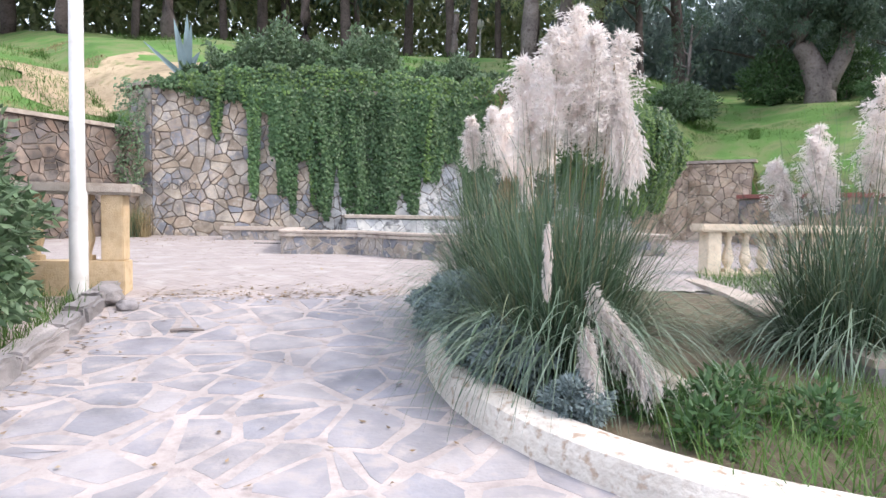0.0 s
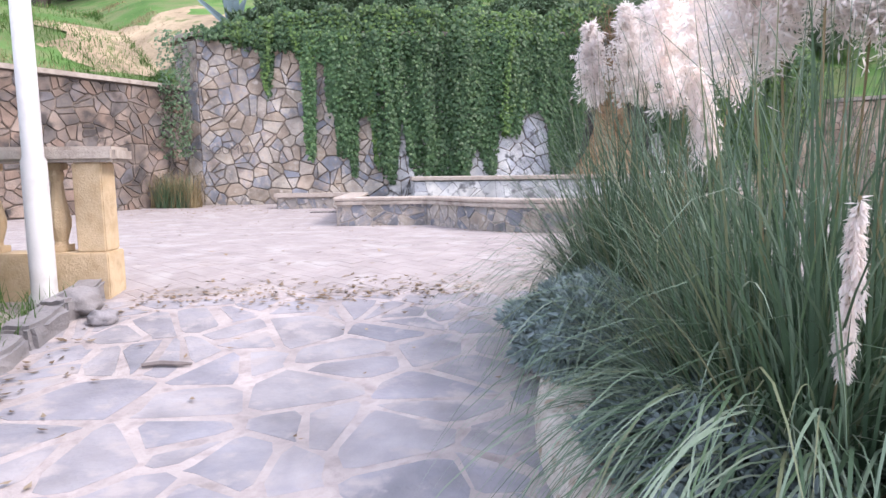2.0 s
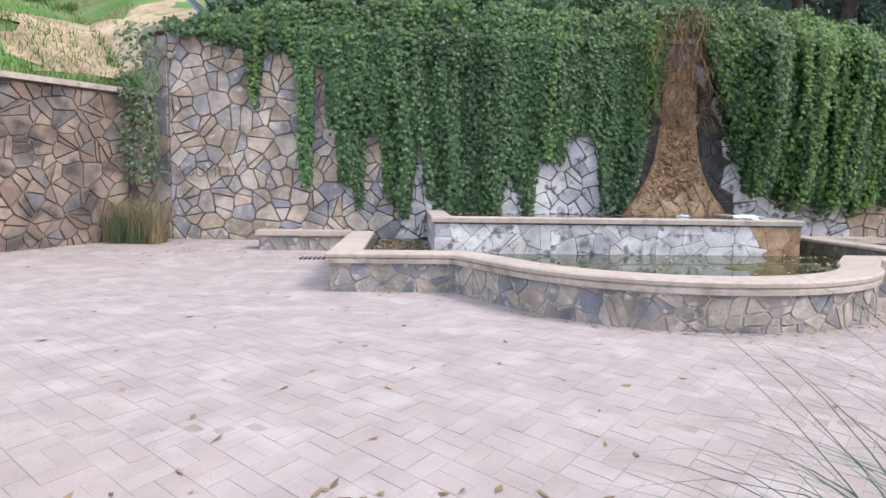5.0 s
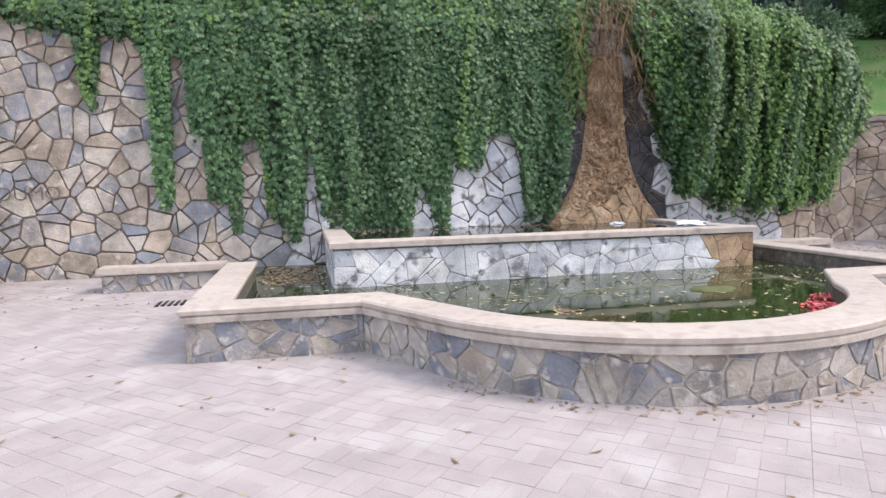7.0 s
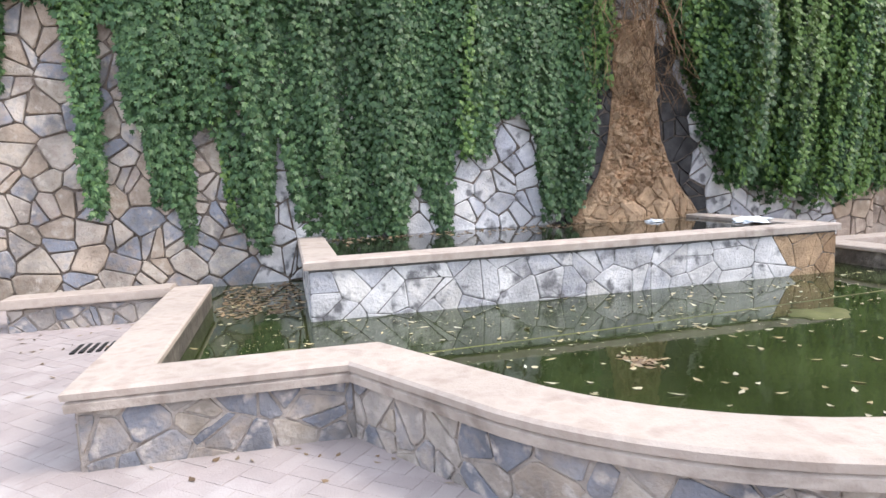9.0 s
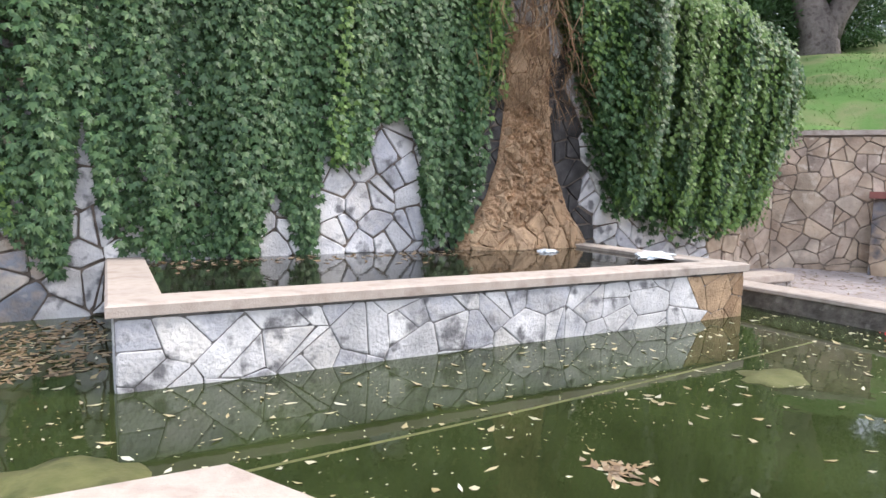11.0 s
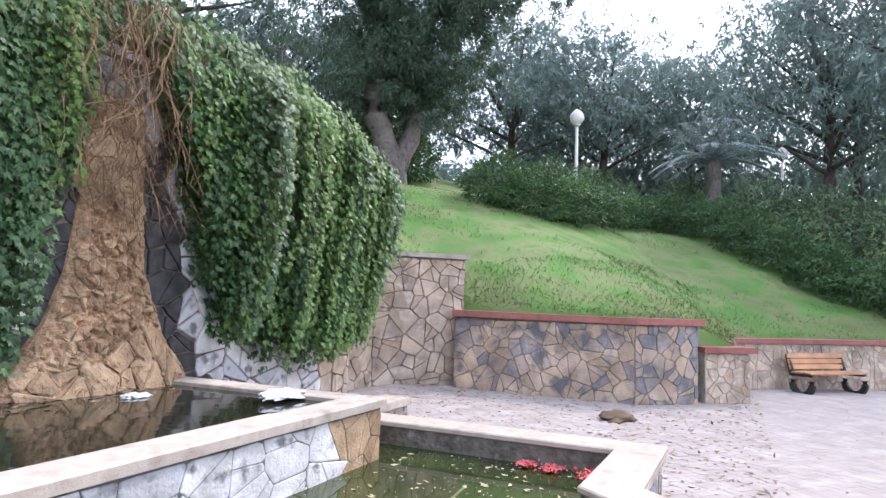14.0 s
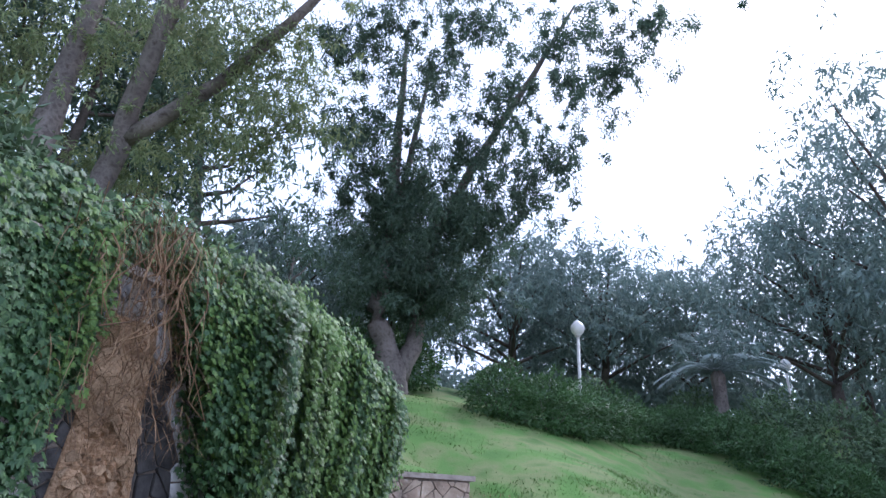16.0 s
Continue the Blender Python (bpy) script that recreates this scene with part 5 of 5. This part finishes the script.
# the leaning tree above the right wall, with its long branch
bz = hill_z(20.4, 20.7)
tree("tree", "thick-trunked eucalyptus with dense hanging foliage above the bank", (20.4, 20.7, bz),
     [([(0, 0, -.6), (-.4, .3, 1.6), (-1.0, .5, 3.0), (-.6, .4, 6), (-.8, .3, 11), (-1.2, 0, 16)], [.7, .5, .34, .24, .17, .07]),
      ([(-.1, -.1, .6), (.6, -.4, 2.4), (.5, -.8, 6), (1.2, -2.2, 9.5), (1.0, -5.0, 13.5), (.4, -7, 16)], [.42, .32, .24, .19, .13, .05]),
      ([(-.6, .4, 6), (-.4, -.2, 10), (.2, -.6, 15)], [.18, .13, .05])],
     [((0, -.4, 3.6), (1.9, 1.9, .9)), ((1.2, -1.2, 3.9), (1.5, 1.5, .9)), ((-1.4, .3, 4.0), (1.3, 1.3, .9)), ((-2.1, -3.8, 14.1), (1.3, 1.5, 1.1)), ((-0.5, -6.7, 13.6), (1.3, 1.5, 1.1)), ((0.7, -9.4, 13.7), (1.3, 1.5, 1.1)), ((-3.6, -0.8, 14.1), (1.3, 1.5, 1.1)), ((-3.8, 0.9, 12.9), (1.3, 1.5, 1.1)), ((-2.2, -1.8, 12.2), (1.3, 1.5, 1.1)), ((-0.5, -4.4, 11.3), (1.3, 1.5, 1.1)), ((1.1, -5.3, 8.7), (1.5, 1.6, 1.3)), ((-0.3, -2.7, 9.2), (1.5, 1.6, 1.3)), ((1.0, -3.9, 7.7), (1.5, 1.6, 1.3)), ((0.2, -1.4, 6.7), (1.5, 1.6, 1.3)), ((-0.0, 0.4, 5.4), (1.5, 1.6, 1.3)), ((-2.5, 0.9, 10.0), (1.3, 1.5, 1.1)), ((0.7, -7.5, 11.8), (1.3, 1.5, 1.1)), ((.4, -.4, 4.6), (1.7, 1.8, 1.3)), ((-.8, .3, 5.6), (1.7, 1.7, 1.4)), ((-1.2, .6, 7.6), (1.7, 1.7, 1.5)), ((.2, -1.2, 7.8), (1.7, 1.7, 1.5)), ((.6, -2.4, 6.4), (1.5, 1.6, 1.3)), ((-2.0, .8, 9.0), (1.5, 1.5, 1.3)), ((-.6, .4, 7), (1.4, 1.4, 1.2))],
     128000, .19, M_EUCA, 71)
# two big trees seen over the wall top
euca((8.6, 25.3, hill_z(8.6, 25.3)), 20, 5.0, 72, 20000, .22, .32, (.5, -.5), .35, leaf=M_OLIVE)
tree("tree", "leaning eucalyptus with a long low limb", (9.6, 24.6, hill_z(9.6, 24.6)),
     [([(0, 0, -.6), (.3, -.6, 3.0), (-.1, -1.8, 6.2), (-.8, -2.6, 10)], [.36, .30, .24, .12]), ([(.3, -.8, 3.2), (1.2, -3.0, 5.2), (1.2, -5.2, 6.6), (1.3, -7.0, 8.4)], [.24, .2, .15, .07]), ([(-.1, -1.8, 6.2), (.5, -2.2, 10), (.6, -2.5, 14)], [.16, .12, .05])],
     [((-1.3, 2.0, 6.0), (1.3, 1.3, .9)), ((-0.5, -0.1, 6.4), (1.3, 1.3, .9)), ((0.2, -1.9, 6.6), (1.3, 1.3, .9)), ((1.3, -3.2, 5.6), (1.3, 1.3, .9)), ((1.5, -4.5, 6.6), (1.3, 1.3, .9)), ((2.3, -4.6, 4.9), (1.3, 1.3, .9)), ((1.2, -1.6, 4.2), (1.3, 1.3, .9)), ((1.0, 0.0, 3.1), (1.3, 1.3, .9)), ((2.0, -3.2, 4.1), (1.3, 1.3, .9)), ((-1.1, 2.8, 4.6), (1.3, 1.3, .9)), ((-.5, -2.6, 10.5), (2.4, 2.4, 1.8))],
     32000, .18, M_OLIVE, 73)
def broad_tree(at, h, spread, seed, n, label):
    """A broad evergreen: a forked trunk under a deep rounded crown."""
    rr = random.Random(seed)
    limbs = [([(0, 0, -.5), (.1, .1, h * .2), (.2, -.1, h * .45), (.1, .1, h * .8)], [.34, .27, .2, .06])]
    clumps = []
    for i in range(15):
        a, z = i * 2.4 + rr.uniform(-.3, .3), h * (.28 + .64 * (i + .5) / 15)
        k = spread * math.sqrt(max(.05, 1 - ((z / h - .52) / .5) ** 2)) * rr.uniform(.45, .9)
        e = (math.cos(a) * k, math.sin(a) * k, z)
        limbs.append(([(.12, 0, z * .6), (e[0] * .5, e[1] * .5, z * .82), e], [.12, .08, .03]))
        clumps.append((e, (spread * .40, spread * .40, h * .10)))
    return tree("tree", label, at, limbs, clumps, n, .42, M_FAR_HAZED, seed, bark=M_BARK_DARK)


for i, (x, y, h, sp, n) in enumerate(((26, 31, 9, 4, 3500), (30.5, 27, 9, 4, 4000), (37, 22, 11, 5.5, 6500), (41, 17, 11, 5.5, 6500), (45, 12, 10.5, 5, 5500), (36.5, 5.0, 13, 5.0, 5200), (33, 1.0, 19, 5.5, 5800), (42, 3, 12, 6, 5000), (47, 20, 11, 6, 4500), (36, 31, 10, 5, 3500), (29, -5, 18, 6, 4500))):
    broad_tree((x, y, hill_z(x, y) - .2), h, sp * 1.1, 80 + i, int(n * 2.2), "broad evergreen tree beyond the lawn with haze-tinted leaves")
rng = np.random.default_rng(90)
for nm, n, x0, x1, y0, y1, hh in (("woodland", 52000, -45, 16, 40, 50, 15), ("woodland", 15000, 16, 40, 33, 46, 9), ("woodland", 11000, 42, 54, -8, 36, 4)):
    x, y = rng.uniform(x0, x1, n), rng.uniform(y0, y1, n)
    gz = np.array([hill_z(p, q) for p, q in zip(x, y)])
    z = gz - .3 + rng.random(n) ** .8 * hh * (.72 + .28 * np.sin(x * .7) * np.sin(y * .5 + x * .3))
    # The two right-hand woods share the far leaf colours with haze painted in.
    tagged(leaves(nm, np.stack([x, y, z], 1), rng.normal(0, .6, (n, 3)) + [0, 0, -.6], rng.normal(0, 1, (n, 3)), rng.uniform(.4, .9, n), rng.uniform(.18, .4, n), M_OLIVE if x0 < 10 else M_FAR_HAZED), "dense dark wood closing the view up the hill", "woodland", kind="stuff")
for i in range(26):
    r = random.Random(200 + i)
    x = -24 + i * 1.75 + r.uniform(-.7, .7)
    y = 33 + r.uniform(-2.5, 8) - max(0, x - 8) * .12
    euca((x, y, hill_z(x, y) - .2), r.uniform(12, 17), r.uniform(3, 4.6), 300 + i, 2600, .5, r.uniform(.16, .42), (r.uniform(-1.2, 1.2), r.uniform(-1, 1)), .28, "tall dark-trunked tree in the wood above the wall", M_BARK_DARK)
# saplings and shrubs on the slope
euca((14.0, 21.0, hill_z(14, 21)), 4.6, 1.0, 340, 900, .2, .10, (.2, 0), .2, "slim pale-barked sapling on the lawn")
tree("dead_trunk", "bare pale dead trunk on the slope", (6.5, 32.6, hill_z(6.5, 32.6)), [([(0, 0, -.5), (.05, 0, 1.4), (.15, 0, 2.6)], [.24, .2, .16])], [((0, 0, .3), (.3, .3, .2))], 60, .2, M_BUSH, 341)
bush("dark_shrub", "dark cone-shaped shrub on the lawn", "shrub", (13.0, 19.6, hill_z(13, 19.6) - .1), (1.2, 1.0, .7), 3500, .16, M_OLEANDER, 342)
bush("dark_shrub", "dark shrub beside the big tree", "shrub", (19.2, 22.4, hill_z(19.2, 22.4) - .1), (1.3, 1.2, 1.2), 4000, .2, M_BUSH, 343)
bush("dark_shrub", "dark shrub beside the big tree", "shrub", (22.2, 21.6, hill_z(22.2, 21.6) - .1), (1.6, 1.4, 1.2), 4200, .2, M_BUSH, 344)

# hedges along the top of the bank
for i, (x, y, rx, ry, rz) in enumerate(((19.6, 16.4, 1.1, 1.1, 1.25), (20.3, 15.1, 1.2, 1.2, 1.3), (21.8, 14.6, 1.2, 1.2, 1.25), (24.2, 14.3, 1.3, 1.3, 1.3), (27.5, 14.0, 1.4, 1.3, 1.3), (31.0, 13.0, 1.3, 1.2, 1.1), (29.8, 12.1, 1.3, 1.2, 1.15), (28.6, 11.1, 1.3, 1.2, 1.2), (27.4, 10.1, 1.3, 1.2, 1.15), (26.2, 9.0, 1.3, 1.2, 1.2), (25.0, 8.0, 1.3, 1.2, 1.15), (23.9, 6.9, 1.2, 1.1, 1.1), (22.9, 5.8, 1.2, 1.1, 1.05), (22.1, 4.7, 1.2, 1.1, 1.05), (21.5, 3.4, 1.2, 1.1, 1.0))):
    bush("hedge_bush", "clipped dark green hedge bush at the top of the bank" if i < 4 else "loose dark green hedge with pale flowers along the bank", "hedge", (x, y, hill_z(x, y) - .25), (rx, ry, rz - .33), 5600, .13, M_BUSH, 400 + i, "hedge along the bank")
for i, (x, y, s) in enumerate(((32.5, 11.6, 1.1), (29.5, 8.4, 1.2), (27.6, 6.4, 1.3), (26, 4.5, 1.4), (23.6, 14.8, 1.0), (25.0, 2.5, 1.4))):
    bush("garden_shrub", "mixed garden shrub behind the hedge", "shrub", (x, y, hill_z(x, y) - .2), (s * 1.2, s * 1.2, s), 3200, .2, M_OLEANDER, 420 + i, "shrubs behind the hedge")


def palm(at):
    ob = thing("palm", "short palm with arching grey-green fronds", "palm", at)
    bm = bmesh.new()
    lathe(bm, [(.35, -.5), (.3, .8), (.34, 1.5), (.2, 1.8)], 10)
    part("trunk", bm, M_BARK, ob)
    for i in range(18):
        rng = np.random.default_rng(500 + i)
        a = i * 2.4
        el = .25 + .9 * (i % 5) / 5
        P, W = [], []
        c, d = np.array([0, 0, 1.7]), np.array([math.cos(a) * math.cos(el), math.sin(a) * math.cos(el), math.sin(el)])
        for s in range(22):
            c = c + d * .13
            d = d + np.array([0, 0, -.055])
            d /= np.linalg.norm(d)
            sd = np.array([-math.sin(a), math.cos(a), 0])
            for k in (-1, 1):
                P.append(c)
                W.append(sd * k + d * .7 + [0, 0, -.25])
        leaves("frond", P, W, np.tile([0, 0, 1.0], (len(P), 1)), .6, .10, M_SILVER, parent=ob)
    return ob


palm((31.5, 10.27, max(hill_z(31.5, 10.27), 6.9)))
for x, y, z in ((22.8, 14.6, 8.3), (33.0, 7.4, 8.8), (9.0, 36.5, 12.85), (17.5, 34.95, 13.3), (-14.5, 36, 13.6)):
    g = hill_z(x, y)
    street_lamp("slim white park lamp with a globe on the slope", (x, y, g), max(1.5, z - g), .06, .26)

# ---- small things ----
rng = np.random.default_rng(77)


def scatter(name, label, pts, size, material):
    n = len(pts)
    way = np.stack([rng.normal(0, 1, n), rng.normal(0, 1, n), rng.normal(0, .08, n)], 1)
    face = np.stack([rng.normal(0, .2, n), rng.normal(0, .2, n), np.ones(n)], 1)
    tagged(leaves(name, pts, way, face, rng.uniform(.5, 1.5, n) * size, rng.uniform(.3, .6, n) * size, material, .18), label, "leaves", kind="stuff")


P = []
for _ in range(16000):
    x, y = rng.uniform(-8, 16), rng.uniform(4.6, 15.2)
    dens = .045 + (1.2 if x > 7.2 and y > 9 else 0) + (.35 if y > 13 and x < -1.5 else 0) + (.8 if y < 5.4 and -2.7 < x < .6 else 0)
    if rng.random() < dens * .55 and (inside_plaza(x, y) or y < 5.2):
        P.append((x, y, ground_z(x, y) + .014))
scatter("fallen_leaves", "dry brown leaves scattered over the paving", P, .075, M_LITTER)
P = [(rng.uniform(-3.0, .2), rng.uniform(-4, 5), 0) for _ in range(130)] + [(-2.75 + rng.normal(0, .12), rng.uniform(-3, 4.6), 0) for _ in range(160)] + [(rng.uniform(-2.7, .3), rng.normal(4.8, .2), 0) for _ in range(330)]
scatter("path_litter", "dry leaves and chips on the flagstone path", [(x, y, ground_z(x, y) + .02) for x, y, _ in P], .06, M_LITTER)
P = []
while len(P) < 330:
    x, y = rng.uniform(-1.1, 6.6), rng.uniform(8.6, 14.5)
    if (y > 10.6 or (x - PC[0]) ** 2 + (y - PC[1]) ** 2 < 2.05 ** 2) and not (-.2 < x < 6.1 and y > 12.6):
        P.append((x, y, .262))
scatter("floating_leaves", "pale leaves floating on the green water", P, .075, M_FLOAT)
scatter("floating_specks", "pale specks and petals floating on the green water", [(rng.uniform(-1, 6.5), rng.uniform(10.6, 12.6), .263) for _ in range(900)], .022, M_FLOAT)
edge = []
for _ in range(190):
    k = rng.integers(1, len(POOL) - 2)
    t = rng.random()
    (ax, ay), (bx, by) = POOL[k], POOL[k + 1]
    ln = math.hypot(bx - ax, by - ay)
    o = .04 + abs(rng.normal(0, .1))
    x, y = ax + (bx - ax) * t + (by - ay) / ln * o, ay + (by - ay) * t - (bx - ax) / ln * o
    edge.append((x, y, ground_z(x, y) + .012))
scatter("edge_litter", "dirt and leaf scraps along the foot of the basin", edge, .05, M_LITTER)
scatter("floating_leaves", "brown leaves drifted in the basin corner", [(rng.uniform(-1.1, -.2), rng.uniform(13.2, 15.2), .263) for _ in range(420)], .09, M_LITTER)
scatter("floating_leaves", "clump of brown leaves on the water", [(2.05 + rng.normal(0, .07), 10.35 + rng.normal(0, .07), .264) for _ in range(45)], .08, M_LITTER)
scatter("floating_leaves", "leaves floating on the spring water", [(rng.uniform(.2, 5.8), 15.3 - abs(rng.normal(0, .35)), .808) for _ in range(260)], .08, M_LITTER)


def rock(name, label, at, rad, material, seed, category="rock", rough=.22):
    bm = bmesh.new()
    bmesh.ops.create_icosphere(bm, subdivisions=3, radius=1)
    for vv in bm.verts:
        vv.co = Vector((vv.co.x * rad[0], vv.co.y * rad[1], vv.co.z * rad[2])) * (1 + rough * noise.noise(vv.co * 1.7 + Vector((seed, 0, 0))) + rough * .6 * noise.cell(vv.co * 2.3 + Vector((seed, 0, 0))))
    ob = part(name, bm, material, None, "", True)
    ob.location = at
    return tagged(ob, label, category)


def crumple(name, label, at, rad, material, seed, category):
    """A limp bag with folds and corners sticking up."""
    bm = bmesh.new()
    bmesh.ops.create_icosphere(bm, subdivisions=4, radius=1)
    for vv in bm.verts:
        c = vv.co.copy()
        k = 1 + .5 * noise.noise(c * 2.1 + Vector((seed, 0, 0))) + .35 * abs(noise.noise(c * 5 + Vector((0, seed, 0))))
        vv.co = Vector((c.x * rad[0], c.y * rad[1], max(-.3, c.z) * rad[2])) * k
    ob = part(name, bm, material)
    ob.location = at
    return tagged(ob, label, category)


rock("mossy_rock", "algae-covered rock just breaking the water", (-.42, 11.35, .22), (.42, .32, .09), M_SUBROCK, 1)
rock("mossy_rock", "algae-covered rock just breaking the water", (4.2, 11.0, .21), (.32, .25, .08), M_SUBROCK, 2)
rock("leaf_heap", "heap of brown sweepings on the paving", (11.1, 11.2, .05), (.5, .26, .07), M_LITTER, 3, "heap", .4)
bm = bmesh.new()
tube(bm, [(.25, 11.13, .235), (2.2, 11.25, .235), (5.6, 11.55, .235)], [.026, .026, .026], 8)
tagged(part("drain_pipe", bm, M_SUBROCK), "algae-coated pipe lying along the basin", "pipe")
for i, (x, y, z, s) in enumerate(((6.55, 11.3, .27, .09), (6.52, 11.05, .27, .10), (6.48, 10.66, .27, .13), (4.86, 10.02, .27, .13), (4.48, 9.68, .27, .13), (4.24, 9.38, .27, .11))):
    n = 260
    d = rng.normal(0, 1, (n, 3)) * [1.3, 1, .12]
    ob = leaves("red_flower", np.array([x, y, z + .02]) + d * s * .45, rng.normal(0, 1, (n, 3)) * [1, 1, .25], rng.normal(0, .4, (n, 3)) + [0, 0, 1], s * .3, s * .26, M_REDCLOTH)
    tagged(ob, "red ruffled flower head floating against the basin wall", "flower", group="floating flowers")
bag = crumple("plastic_bag", "crumpled white plastic bag on the tank rim", (5.6, 13.5, .845), (.24, .15, .05), M_WHITECLOTH, 5, "bag")
crumple("spring_froth", "small white froth where the spring wells up in the tank", (4.95, 14.72, .80), (.13, .10, .035), M_WHITECLOTH, 9, "froth")
rock("stone_block", "loose grey rubble stone at the kerb end", (-2.98, 4.40, -.11), (.16, .15, .11), M_KERB, 6, rough=.3)
rock("stone_block", "loose grey rubble stone at the kerb end", (-2.72, 4.2, -.20), (.11, .09, .06), M_KERB, 8, rough=.3)
v, f = [], []
for i in range(13):
    for j in range(9):
        p = hill_point(.150 + i * .0095 + .005 * math.sin(j * 1.7), 1.2 + j * .62 + .5 * math.sin(i * .9) + .25 * math.sin(i * 2.3))
        v.append((p.x, p.y, p.z + .03))
f = [(i * 9 + j, i * 9 + j + 1, (i + 1) * 9 + j + 1, (i + 1) * 9 + j) for i in range(12) for j in range(8)]
tagged(mesh_part("bare_earth", from_lists("bare_earth", v, f, M_EARTH, True)), "bare sandy slope above the left wall", "bare earth", kind="structure")
bm = bmesh.new()
tube(bm, [(-.16, 0, .02), (-.05, .01, .028), (.06, -.01, .026), (.15, 0, .02)], [.014, .018, .017, .008], 6)
ob = part("fallen_twig", bm, M_BARK)
ob.location = (-1.93, 3.3, ground_z(0, 3.3))
tagged(ob, "dark fallen twig on the flagstones", "twig")
drain = tagged(new("drain_grate"), "rusty slotted drain grate in the paving", "drain")
for i in range(9):
    bm = bmesh.new()
    box(bm, -2.35 + i * .075, 12.95, .05, -2.31 + i * .075, 13.3, .115)
    part("bar", bm, M_IRON, drain)
